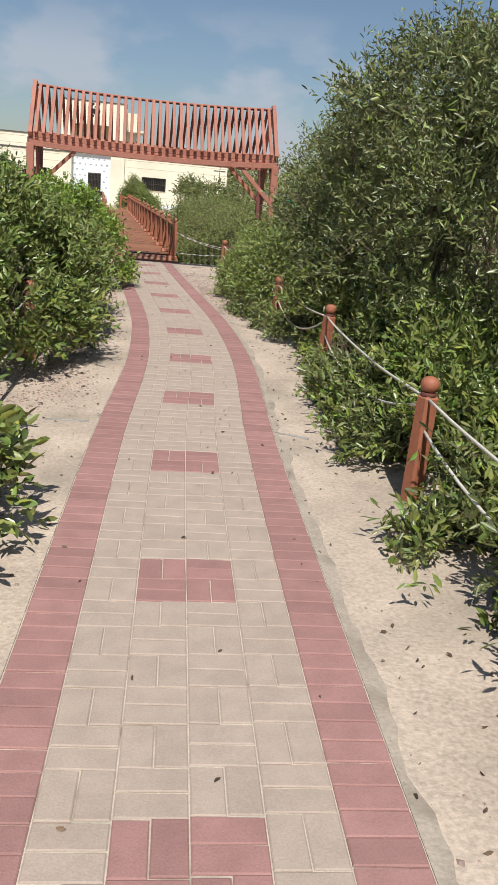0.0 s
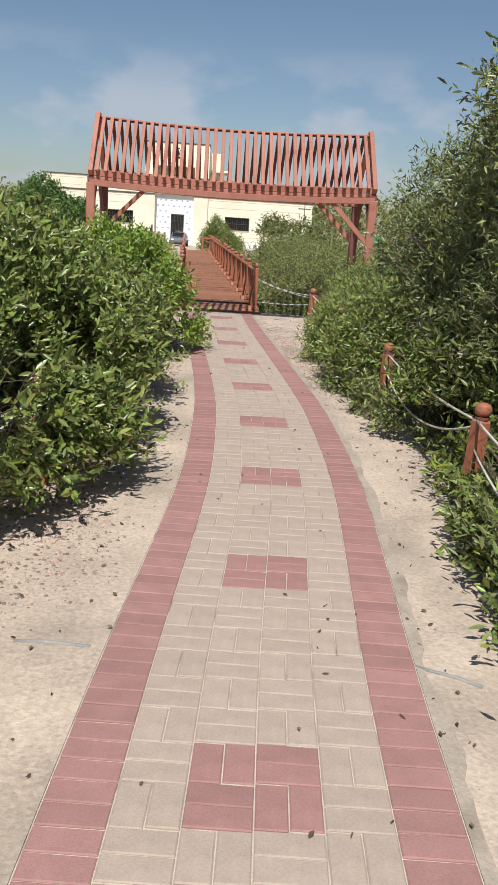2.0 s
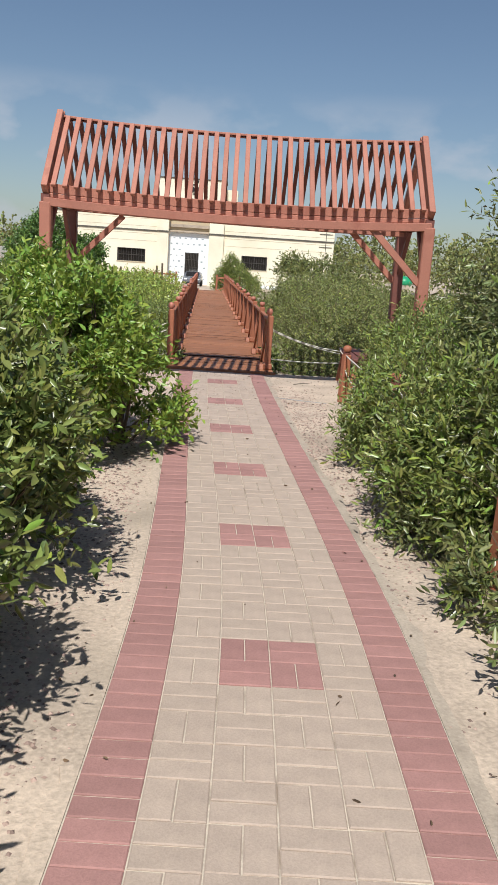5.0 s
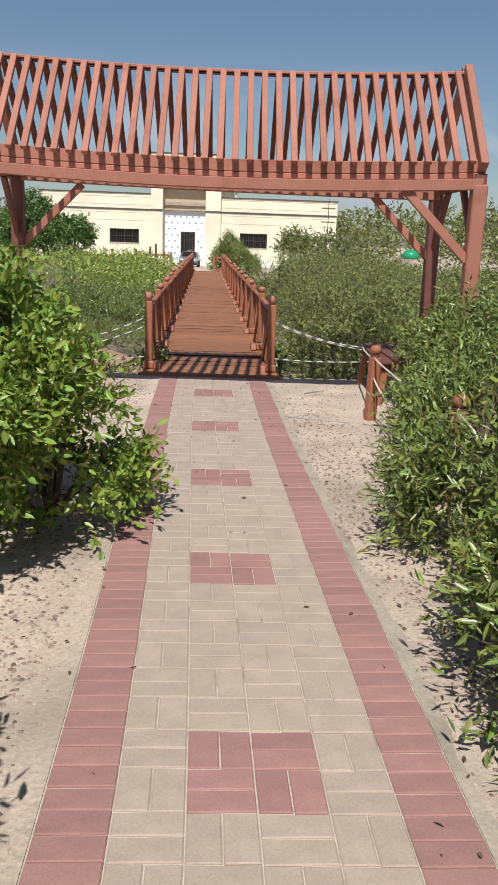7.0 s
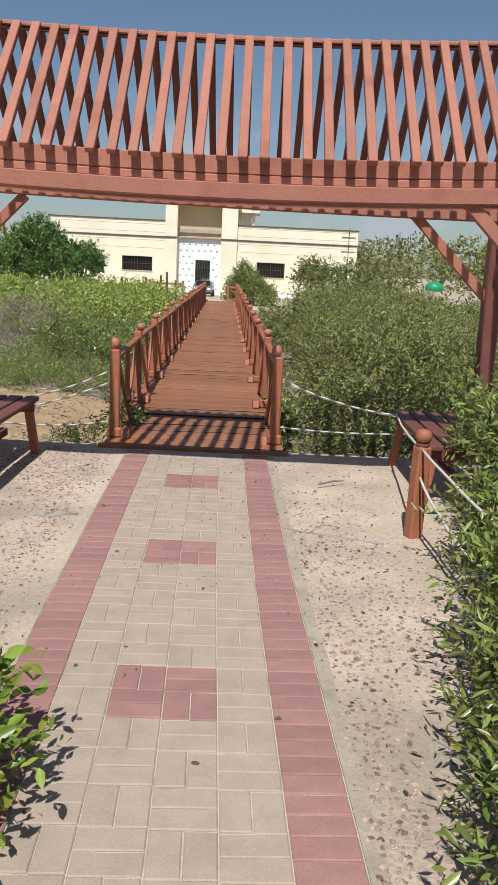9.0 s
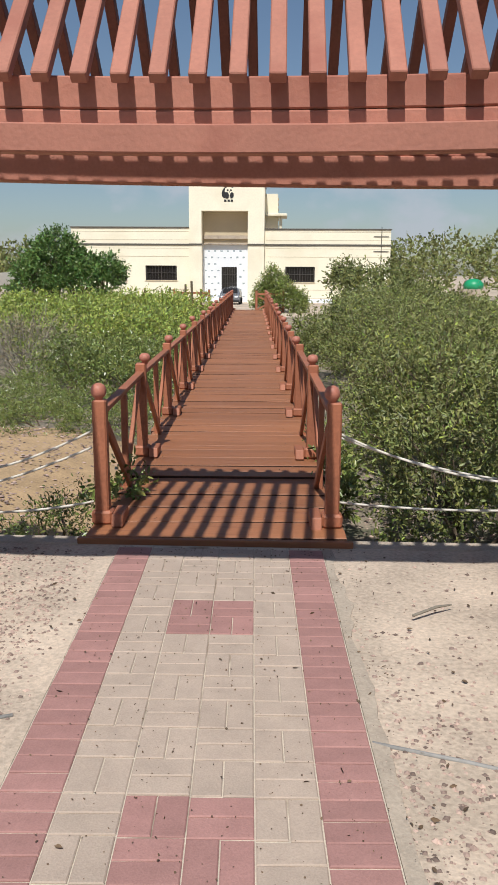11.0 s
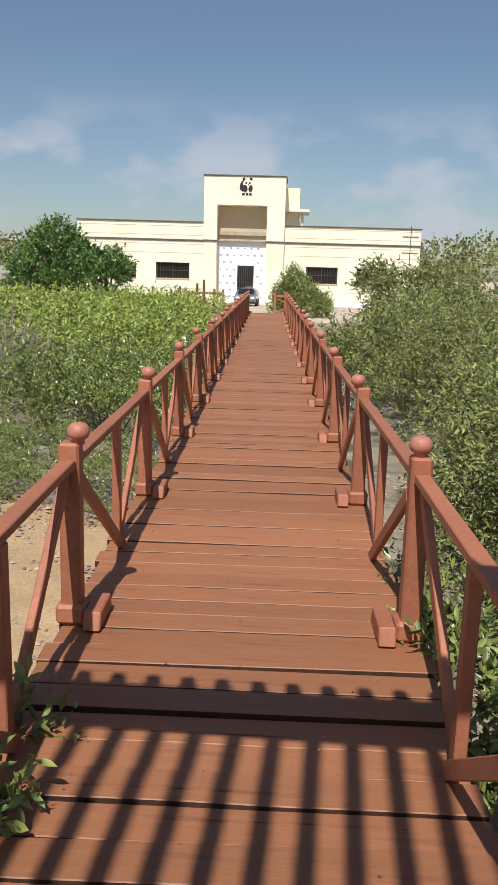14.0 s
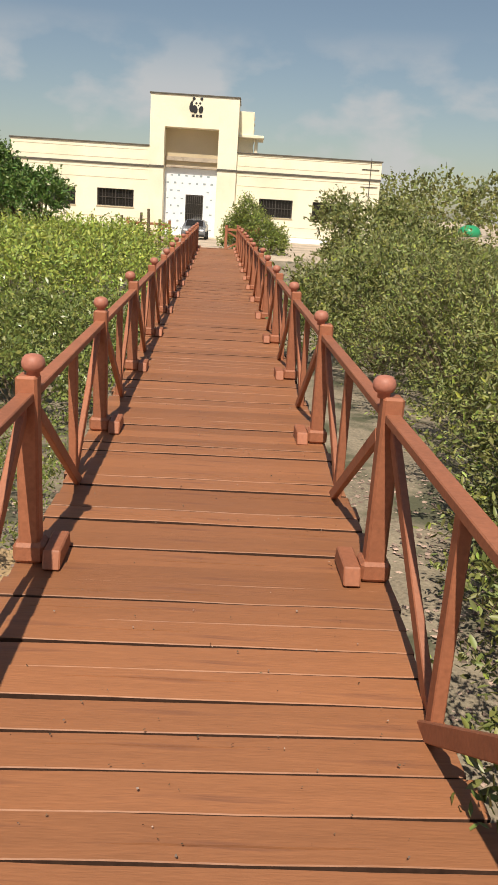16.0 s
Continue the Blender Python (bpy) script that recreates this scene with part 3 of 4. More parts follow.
    # stair head behind
    part("stair_head", box_bm(-0.33, 0.45, Y + 1.6, Y + 4.2, 3.8, 6.3, 0.01), M_CREAM, h)
    part("canopy", box_bm(-0.3, 1.0, Y + 1.0, Y + 3.6, 4.98, 5.12, 0.015), M_CREAM, h)
    part("pipe", tube_bm([(0.62, Y + 1.5, 3.8), (0.62, Y + 1.5, 4.97)], 0.09, 8), M_CREAM, h)
    for z in (4.4, 4.8, 5.4, 5.7, 6.0):
        part("louvre", box_bm(0.452, 0.49, Y + 1.7, Y + 3.0, z, z + 0.06, 0), M_BEIGE, h)
    part("plinth", box_bm(-0.3, 7.12, Y - 0.09, Y, B, 0.12, 0.01), M_WHITE, h)
    part("conduit", tube_bm([(6.55, Y - 0.03, 1.4), (6.55, Y - 0.03, 4.3)], 0.02, 6), M_IRON, h)
    part("conduit", tube_bm([(6.1, Y - 0.03, 3.75), (6.98, Y - 0.03, 3.75)], 0.018, 6), M_IRON, h)
    part("conduit", tube_bm([(6.1, Y - 0.03, 2.9), (6.98, Y - 0.03, 2.9)], 0.018, 6), M_IRON, h)
    # emblem in plain shapes
    em = empty("wall_emblem", "black and white round animal emblem over bars", "emblem", (-2.42, T, 5.87))

    def blob(x, z, rx, rz, mat, name, d=0.03, turn=0.0):
        bm = bmesh.new()
        bmesh.ops.create_circle(bm, cap_ends=True, segments=24, radius=1)
        g = bmesh.ops.extrude_face_region(bm, geom=list(bm.faces))
        for v in g["geom"]:
            if isinstance(v, bmesh.types.BMVert):
                v.co.z += 1
        m = Matrix.Translation((x, 0, z)) @ Matrix.Rotation(turn, 4, "Y") @ Matrix.Rotation(math.pi / 2, 4, "X") @ Matrix.Diagonal((rx, rz, d, 1))
        bmesh.ops.transform(bm, verts=bm.verts, matrix=m)
        bmesh.ops.recalc_face_normals(bm, faces=bm.faces)
        part(name, bm, mat, em)
    blob(-0.2, 0.3, 0.2, 0.3, M_BLACK, "dark_shape", 0.02, 0.25)
    blob(0.02, 0.42, 0.25, 0.24, M_CREAM, "pale_shape", 0.026)
    blob(-0.12, 0.16, 0.13, 0.19, M_BLACK, "dark_shape", 0.03, -0.2)
    blob(0.18, 0.16, 0.11, 0.17, M_BLACK, "dark_shape", 0.03, 0.2)
    for x, z, r in ((-0.18, 0.64, 0.075), (0.2, 0.65, 0.075), (-0.06, 0.44, 0.055), (0.13, 0.44, 0.055), (0.05, 0.34, 0.03)):
        blob(x, z, r, r, M_BLACK, "dark_shape", 0.034)
    for x in (-0.2, 0.0, 0.18):
        part("bar", box_bm(x - 0.07, x + 0.07, -0.02, 0, -0.2, -0.08, 0.005), M_BLACK, em)
    return h


build_house()


# ---- small far things ----
def build_car():
    c = empty("parked_car", "grey parked hatchback in front of the porch", "car", (-2.15, 58.4, -0.15))
    c.scale = (0.7, 0.7, 0.7)
    bm = bmesh.new()
    prof = [(-1.9, 0.25), (-1.95, 0.6), (-1.8, 0.78), (-1.0, 0.9), (-0.45, 1.3), (0.9, 1.34), (1.6, 0.95), (1.85, 0.85), (1.9, 0.3)]
    ls, rs = [], []
    for y, z in prof:
        w = 0.8 if z < 1.0 else 0.62
        ls.append(bm.verts.new((-w, y, z)))
        rs.append(bm.verts.new((w, y, z)))
    for k in range(len(prof)):
        j = (k + 1) % len(prof)
        bm.faces.new((ls[k], ls[j], rs[j], rs[k]))
    bm.faces.new(ls[::-1])
    bm.faces.new(rs)
    bmesh.ops.recalc_face_normals(bm, faces=bm.faces)
    bmesh.ops.bevel(bm, geom=list(bm.edges), offset=0.05, segments=2, affect="EDGES")
    part("body", bm, M_CARP, c)
    bm = bmesh.new()
    vs = [bm.verts.new(p) for p in ((-0.6, -0.98, 0.93), (0.6, -0.98, 0.93), (0.55, -0.52, 1.28), (-0.55, -0.52, 1.28))]
    bm.faces.new(vs)
    g = bmesh.ops.extrude_face_region(bm, geom=list(bm.faces))
    for v in g["geom"]:
        if isinstance(v, bmesh.types.BMVert):
            v.co += Vector((0, -0.03, 0.03))
    bmesh.ops.recalc_face_normals(bm, faces=bm.faces)
    part("windscreen", bm, M_GLASS, c)
    for sx in (-0.78, 0.78):
        for y in (-1.2, 1.2):
            bm = lathe_bm([(0.2, -0.09), (0.31, -0.08), (0.31, 0.08), (0.2, 0.09)], 18)
            bmesh.ops.transform(bm, verts=bm.verts, matrix=Matrix.Translation((sx, y, 0.31)) @ Matrix.Rotation(math.pi / 2, 4, "Y"))
            part("wheel", bm, M_TYRE, c)
        part("headlight", box_bm(sx * 0.7 - 0.14, sx * 0.7 + 0.14, -1.97, -1.9, 0.6, 0.74, 0.03), M_WHITE, c)
    part("bumper", box_bm(-0.76, 0.76, -2.0, -1.88, 0.25, 0.42, 0.04), M_TYRE, c)


build_car()


def build_stakes():
    rng = random.Random(8)
    for x, y, h in ((-4.1, 47.5, 1.1), (-3.6, 48.5, 1.2), (-3.2, 48.0, 1.35), (-4.8, 49.5, 0.9), (-5.6, 50.0, 1.0), (-2.9, 49.0, 1.0)):
        z = ground_z(x, y)
        tagged(link_mesh("wooden_stake", tube_bm([(x, y, z - 0.2), (x + rng.uniform(-0.05, 0.05), y, z + h)], [0.06, 0.05], 7), M_BARK), "weathered upright timber stake by the far bank", "stake", group="far stakes")
    for x0, x1, y in ((-4.2, -2.6, 49.5), (-0.4, 0.8, 48.6)):
        f = empty("timber_gate", "dark red low timber gate beside the bridge end", "gate")
        z = ground_z(x0, y)
        for x in (x0, x1):
            part("post", box_bm(x - 0.05, x + 0.05, y - 0.05, y + 0.05, z - 0.1, z + 0.95), M_RAIL, f)
        part("rail", box_bm(x0, x1, y - 0.02, y + 0.02, z + 0.75, z + 0.84), M_RAIL, f)
        part("brace", bar_bm((x0, y, z + 0.1), (x1, y, z + 0.75), 0.03, 0.07), M_RAIL, f)
        part("brace", bar_bm((x0, y + 0.04, z + 0.75), (x1, y + 0.04, z + 0.1), 0.03, 0.07), M_RAIL, f)
    bm = bmesh.new()
    for k in range(160):
        x, y = rng.uniform(-7, -2.2), rng.uniform(50, 55)
        s = rng.uniform(0.06, 0.3)
        r = bmesh.ops.create_icosphere(bm, subdivisions=1, radius=s, matrix=Matrix.Translation((x, y, ground_z(x, y))))
        for v in r["verts"]:
            v.co += Vector((rng.uniform(-1, 1), rng.uniform(-1, 1), rng.uniform(-1, 0.4))) * s * 0.3
    tagged(link_mesh("rubble", bm, M_STONE), "pale rubble heaped before the building", "rubble", kind="stuff")
    b = bmesh.new()
    bmesh.ops.create_uvsphere(b, u_segments=14, v_segments=8, radius=0.6, matrix=Matrix.Translation((12.3, 62, 0.95)) @ Matrix.Diagonal((1, 1, 0.7, 1)))
    bt = tagged(link_mesh("water_tank", b, M_GREENP, smooth=True), "green plastic tank on the scrubby bank", "tank")
    part("stand", box_bm(11.6, 12.6, 61.5, 62.5, -0.2, 0.75), M_CONC, bt)
    bm = bmesh.new()
    rows = []
    for k in range(9):
        t = k / 8
        w = 0.75 * math.sin(math.pi * min(0.15 + 0.85 * (1 - t), 0.5) ) if t > 0.4 else 0.75
        x = -16.2 + 4.2 * t
        rows.append([bm.verts.new(p) for p in ((x, 52 - w, 1.35 + 0.25 * t), (x, 52 - w * 0.5, 0.75 + 0.35 * t * t), (x, 52 + w * 0.5, 0.75 + 0.35 * t * t), (x, 52 + w, 1.35 + 0.25 * t))])
    for p, q in zip(rows, rows[1:]):
        for k in range(3):
            bm.faces.new((p[k], p[k + 1], q[k + 1], q[k]))
        bm.faces.new((p[3], p[0], q[0], q[3]))
    bm.faces.new(rows[0])
    bm.faces.new(rows[-1][::-1])
    bmesh.ops.recalc_face_normals(bm, faces=bm.faces)
    boat = tagged(link_mesh("boat", bm, M_BOAT), "white hull of a small boat propped ashore", "boat")
    for x in (-15.2, -13.4):
        part("prop", box_bm(x - 0.1, x + 0.1, 51.7, 52.3, -0.2, 1.0), M_BARK, boat)


build_stakes()


# ---- planting ----
NPR = np.random.RandomState(7)


def leaf_mesh(name, base, way, length, width, mat, parent, four=True):
    """Many folded leaves: base points, directions, lengths and widths."""
    n = len(base)
    r = 0.95 * NPR.normal(size=(n, 3)) + np.array([0.0, -0.3, 0.55])
    side = np.cross(way, r)
    side /= np.linalg.norm(side, axis=1, keepdims=True) + 1e-9
    nrm = np.cross(side, way)
    L, W = length[:, None], width[:, None]
    sideup = side * W * 0.5
    if four:
        pts = np.stack([base, base + way * L * 0.35 + sideup + nrm * W * 0.16, base + way * L * 0.7 + sideup * 0.8 + nrm * W * 0.1, base + way * L - nrm * W * 0.12,
                        base + way * L * 0.7 - sideup * 0.8 + nrm * W * 0.1, base + way * L * 0.35 - sideup + nrm * W * 0.16], 1).reshape(-1, 3)
        k, quads = 6, np.array([[0, 1, 2, 3], [0, 3, 4, 5]])
    else:
        pts = np.stack([base, base + way * L * 0.5 + sideup, base + way * L, base + way * L * 0.5 - sideup], 1).reshape(-1, 3)
        k, quads = 4, np.array([[0, 1, 2, 3]])
    faces = (np.arange(n)[:, None, None] * k + quads[None]).reshape(-1, 4)
    me = bpy.data.meshes.new(name)
    me.vertices.add(len(pts))
    me.vertices.foreach_set("co", pts.astype(np.float32).ravel())
    me.loops.add(faces.size)
    me.loops.foreach_set("vertex_index", faces.astype(np.int32).ravel())
    me.polygons.add(len(faces))
    me.polygons.foreach_set("loop_start", np.arange(0, faces.size, 4, dtype=np.int32))
    me.update(calc_edges=True)
    me.materials.append(mat)
    ob = new(name, me)
    ob.parent = parent
    return ob


def unit(v):
    return v / (np.linalg.norm(v, axis=1, keepdims=True) + 1e-9)


def off_deck(p):
    return np.abs(p[:, 0] - (0.31 - 0.033 * (p[:, 1] - 17.25))) > 1.0


def crown(lobes, twigs, per, twig_len, leaf, narrow, floor=0.02, shell=0.72, rough=0.18, up=0.35, keep=None, holes=-0.22):
    """Leaf bases and directions over a clump of rounded lobes, thick near the skin, with gaps."""
    lob = np.array(lobes, float)
    area = lob[:, 3] * lob[:, 4] + lob[:, 4] * lob[:, 5] + lob[:, 3] * lob[:, 5]
    idx = NPR.choice(len(lob), twigs, p=area / area.sum())
    d = unit(NPR.normal(size=(twigs, 3)))
    d[:, 2] = np.where(d[:, 2] < -0.35, -d[:, 2] * NPR.rand(twigs), d[:, 2])
    d = unit(d)
    c, rad = lob[idx, :3], lob[idx, 3:]
    frac = shell + (1.0 - shell) * NPR.rand(twigs) ** 0.6
    wob = np.array([noise.noise(Vector(q)) for q in (c + d * rad) * 1.9]) * rough * 2 + np.array([noise.noise(Vector(q)) for q in (c + d * rad) * 5.0]) * rough
    p = c + d * rad * (frac + wob)[:, None]
    ok = p[:, 2] > floor
    for k in range(len(lob)):
        inside = (((p - lob[k, :3]) / lob[k, 3:]) ** 2).sum(1) < 0.5
        ok &= ~(inside & (idx != k)) | (NPR.rand(twigs) < 0.12)
    hole = np.array([noise.noise(Vector(q)) for q in p * 2.3]) + 0.5 * np.array([noise.noise(Vector(q)) for q in p * 5.5])
    ok &= hole > holes + 0.15 * NPR.rand(twigs)
    if keep is not None:
        ok &= keep(p)
    p, d = p[ok], d[ok]
    way = unit(d + np.array([0, 0, up]) + 0.55 * NPR.normal(size=p.shape))
    n = len(p)
    t = np.tile((np.arange(per) + 0.5) / per, n)
    base = np.repeat(p, per, 0) + np.repeat(way, per, 0) * (t * twig_len)[:, None] * np.repeat(0.5 + NPR.rand(n), per)[:, None]
    lw = unit(np.repeat(way, per, 0) * 0.55 + 0.75 * unit(NPR.normal(size=(n * per, 3))))
    open_ = np.ones(len(base), bool)
    for x, y, w, z in ((1.76, 6.8, 0.16, 0.24), (1.84, 9.6, 0.19, 0.22), (1.9, 12.75, 0.2, 0.33), (-0.77, 6.92, 0.09, 0.46)):
        open_ &= ~((np.abs(base[:, 0] - x) < w) & (base[:, 1] > y - 1.0) & (base[:, 1] < y + 0.1) & (base[:, 2] > z))
    base, lw = base[open_], lw[open_]
    m = len(base)
    L = leaf * (0.65 + 0.7 * NPR.rand(m))
    return base, lw, L, L * narrow * (0.8 + 0.4 * NPR.rand(m)), p, way


def limbs(points, roots, mat, parent, count, r0=0.018, bend=0.25, name="brushwood"):
    rng = random.Random(len(points))
    bm = bmesh.new()
    for k in range(min(count, len(points))):
        q = Vector(points[rng.randrange(len(points))])
        o = min((Vector(r) for r in roots), key=lambda r: (Vector((r.x, r.y, 0)) - Vector((q.x, q.y, 0))).length + rng.random() * 0.5)
        mid1 = o.lerp(q, 0.35) + Vector((rng.uniform(-1, 1), rng.uniform(-1, 1), 0.8)) * bend * 0.4
        mid2 = o.lerp(q, 0.7) + Vector((rng.uniform(-1, 1), rng.uniform(-1, 1), 0.6)) * bend * 0.3
        r = r0 * rng.uniform(0.6, 1.3)
        tube_bm([o, mid1, mid2, q], [r, r * 0.75, r * 0.45, r * 0.15], 5, bm)
    ob = part(name, bm, mat, parent)
    ob["kind"] = "stuff"
    return ob


def build_bush(name, label, lobes, twigs, per, twig_len, leaf, narrow, mat, category="bush", branches=60, four=True, group="", stems=0, bark=None, r0=0.018, extra=None, **kw):
    roots = [(l[0], l[1], ground_z(l[0], l[1]) - 0.05) for l in lobes]
    b = empty(name, label, category, roots[0], group)
    base, way, L, W, p, tw = crown(lobes, twigs, per, twig_len, leaf, narrow, **kw)
    o = np.array(roots[0])
    leaf_mesh("foliage", base - o, way, L, W, mat, b, four)
    if extra:
        k = NPR.rand(len(base)) < extra[1]
        leaf_mesh("young_leaves", base[k] - o + 0.02 * NPR.normal(size=(k.sum(), 3)), way[k], L[k] * 1.05, W[k], extra[0], b, four)
    limbs([tuple(q - o) for q in p], [tuple(np.array(r) - o) for r in roots], bark or M_BARK, b, branches, r0)
    if stems:
        bm = bmesh.new()
        for k in NPR.choice(len(p), min(stems, len(p)), replace=False):
            a = p[k] - tw[k] * 0.12 - o
            tube_bm([a, a + tw[k] * (twig_len * 1.1 + 0.12)], [0.004, 0.0015], 3, bm)
        part("brushwood", bm, bark or M_BARK, b)["kind"] = "stuff"
    return b


# right-hand thicket
build_bush("mangrove_shrub", "tall dense olive-green shrub leaning over the rope fence", [
    (2.95, 5.9, 1.1, 1.0, 1.3, 1.7), (2.95, 7.8, 1.15, 1.0, 1.3, 1.65), (2.85, 9.6, 1.0, 0.85, 1.3, 1.5), (2.85, 11.2, 0.9, 0.75, 1.0, 1.35), (3.9, 7.4, 1.6, 1.1, 1.5, 1.4), (4.3, 9.5, 1.5, 1.2, 1.5, 1.3), (2.65, 7.3, 2.15, 0.75, 1.1, 0.75), (2.95, 5.6, 1.8, 0.7, 0.9, 0.7), (2.45, 8.9, 0.75, 0.55, 1.0, 0.75), (2.4, 7.0, 0.9, 0.5, 0.9, 0.8)],
    34000, 9, 0.26, 0.06, 0.25, M_LEAF_B, branches=160, stems=900, rough=0.2, extra=(M_LEAF_L, 0.04))
build_bush("roadside_shrub", "bushy green shrub spilling through the rope fence", [
    (2.0, 2.2, 0.15, 0.62, 0.9, 0.36), (2.5, 3.3, 0.3, 0.55, 0.9, 0.42), (1.85, 3.0, 0.06, 0.38, 0.5, 0.2), (2.3, 4.8, 0.3, 0.52, 0.9, 0.42), (2.42, 5.9, 0.34, 0.52, 1.0, 0.5), (1.8, 5.2, 0.02, 0.28, 0.8, 0.16), (2.38, 8.0, 0.36, 0.52, 1.0, 0.5), (2.4, 9.8, 0.34, 0.45, 0.8, 0.45), (1.95, 2.75, 0.15, 0.36, 0.4, 0.28), (1.62, 2.75, 0.03, 0.34, 0.5, 0.14), (1.95, 4.4, 0.16, 0.36, 0.6, 0.3), (2.05, 6.4, 0.16, 0.36, 0.7, 0.3), (2.2, 7.4, 0.15, 0.3, 0.7, 0.3)],
    14000, 9, 0.2, 0.064, 0.29, M_LEAF_A, branches=90, stems=500, rough=0.25, extra=(M_LEAF_L, 0.12))
build_bush("roadside_shrub", "leafy olive shrub beside the paved path", [
    (2.12, 10.3, 0.34, 0.55, 0.8, 0.48), (2.1, 11.5, 0.34, 0.5, 0.8, 0.45), (1.95, 11.0, 0.25, 0.42, 0.7, 0.36), (1.98, 12.1, 0.2, 0.4, 0.6, 0.32), (2.5, 12.9, 0.4, 0.48, 0.8, 0.5), (2.12, 13.3, 0.28, 0.38, 0.6, 0.38), (2.0, 12.3, 0.22, 0.38, 0.6, 0.34), (2.4, 13.9, 0.3, 0.45, 0.6, 0.45), (2.75, 14.7, 0.5, 0.6, 0.9, 0.55)],
    15000, 9, 0.22, 0.054, 0.27, M_LEAF_A, branches=80, stems=700, rough=0.28, extra=(M_LEAF_L, 0.15))
build_bush("near_shrub", "green shrub hanging over the sandy verge", [(2.35, 0.6, 0.45, 0.7, 1.0, 0.6), (3.2, 3.6, 0.9, 0.9, 1.6, 1.3)],
    5200, 9, 0.24, 0.066, 0.29, M_LEAF_B, branches=60, stems=300, rough=0.22, extra=(M_LEAF_L, 0.05))
build_bush("verge_shrub", "low leafy shrub creeping out under the rope fence", [
    (1.95, 2.3, 0.06, 0.42, 0.5, 0.16), (1.88, 3.0, 0.05, 0.46, 0.5, 0.14), (2.1, 2.9, 0.2, 0.5, 0.9, 0.36), (1.85, 4.5, 0.08, 0.36, 0.5, 0.22), (2.0, 5.4, 0.12, 0.42, 0.6, 0.3), (2.05, 6.3, 0.12, 0.4, 0.6, 0.28), (2.12, 8.3, 0.12, 0.4, 0.6, 0.28), (2.0, 9.3, 0.08, 0.34, 0.6, 0.2), (1.9, 10.2, 0.1, 0.32, 0.5, 0.2)],
    9000, 9, 0.17, 0.058, 0.28, M_LEAF_B, branches=80, stems=500, rough=0.3, extra=(M_LEAF_L, 0.1))
# left-hand thicket
build_bush("mangrove_shrub", "dense glossy green shrub beside the paved path", [
    (-1.2, 6.6, 0.45, 0.62, 0.9, 0.6), (-0.82, 7.1, 0.28, 0.5, 0.7, 0.4), (-0.95, 10.5, 0.15, 0.4, 0.5, 0.3), (-0.85, 9.9, 0.25, 0.42, 0.6, 0.36), (-0.95, 8.0, 0.52, 0.66, 0.9, 0.65), (-0.85, 9.3, 0.5, 0.58, 0.7, 0.6), (-1.7, 8.2, 0.75, 0.9, 1.8, 0.75), (-1.6, 10.4, 0.65, 0.75, 1.2, 0.65)],
    16500, 9, 0.2, 0.066, 0.32, M_LEAF_A, branches=120, stems=700, rough=0.2, extra=(M_LEAF_L, 0.06))
build_bush("lime_shrub", "bright lime-green shrub at the edge of the paving", [
    (-0.75, 11.9, 0.6, 0.5, 0.75, 0.65), (-1.2, 12.5, 0.65, 0.65, 0.75, 0.72), (-0.4, 12.3, 0.2, 0.42, 0.4, 0.22)],
    6000, 9, 0.2, 0.055, 0.4, M_LEAF_L, branches=60, stems=400, rough=0.22)
build_bush("near_shrub", "low green shrub with broad pale leaves", [(-1.0, 3.25, 0.22, 0.45, 0.8, 0.32), (-1.5, 4.3, 0.5, 0.6, 1.0, 0.6), (-1.6, 1.6, 0.4, 0.6, 1.2, 0.5)],
    4600, 8, 0.18, 0.075, 0.42, M_LEAF_A, branches=60, stems=300, rough=0.22, extra=(M_LEAF_F, 0.15))


def scrub(name, label, lobes, twigs, mat, leaf=0.09, per=7, twl=0.3, narrow=0.45, four=False, br=60, **kw):
    return build_bush(name, label, lobes, twigs, per, twl, leaf, narrow, mat, "bush", br, four, floor=-0.7, holes=-0.42, keep=None if name in ("creeping_shrub", "lime_shrub") else off_deck, **kw)


rg = random.Random(12)


def field(x0, x1, y0, y1, n, rmin, rmax, h, z=-0.6):
    out = []
    for k in range(n):
        r = rg.uniform(rmin, rmax)
        hh = h * rg.uniform(0.75, 1.15)
        out.append((rg.uniform(x0, x1), rg.uniform(y0, y1), z + hh * 0.45, r, r, hh * 0.6))
    return out


# right of the bridge
scrub("mangrove_thicket", "dense olive mangrove thicket beside the footbridge", field(2.2, 4.6, 18.4, 23, 9, 0.8, 1.1, 1.4, -0.8) + [(2.05, 18.1, -0.25, 0.6, 0.8, 0.75), (2.3, 19.4, -0.2, 0.65, 0.8, 0.8), (2.5, 21.2, -0.2, 0.6, 1.0, 0.85), (2.6, 22.6, -0.1, 0.7, 0.9, 0.9), (3.3, 24.0, 0.05, 1.4, 1.8, 0.95), (2.9, 26.5, 0.1, 1.2, 1.6, 0.95)], 26000, M_LEAF_M, 0.042, 9, 0.22, 0.36, True, 220, stems=1500, rough=0.25, extra=(M_LEAF_F, 0.1))
scrub("mangrove_thicket", "olive mangrove thicket along the footbridge", field(1.9, 5.5, 27, 36, 12, 0.9, 1.4, 1.6, -0.85), 18000, M_LEAF_M, 0.065, 8, 0.3, 0.42, False, 120, rough=0.25, extra=(M_LEAF_F, 0.06))
scrub("mangrove_thicket", "olive mangrove canopy spreading behind", field(4.8, 13, 19, 36, 26, 1.0, 2.0, 1.15, -0.95), 17000, M_LEAF_M, 0.085, 7, 0.35, 0.45, False, 80, rough=0.2)
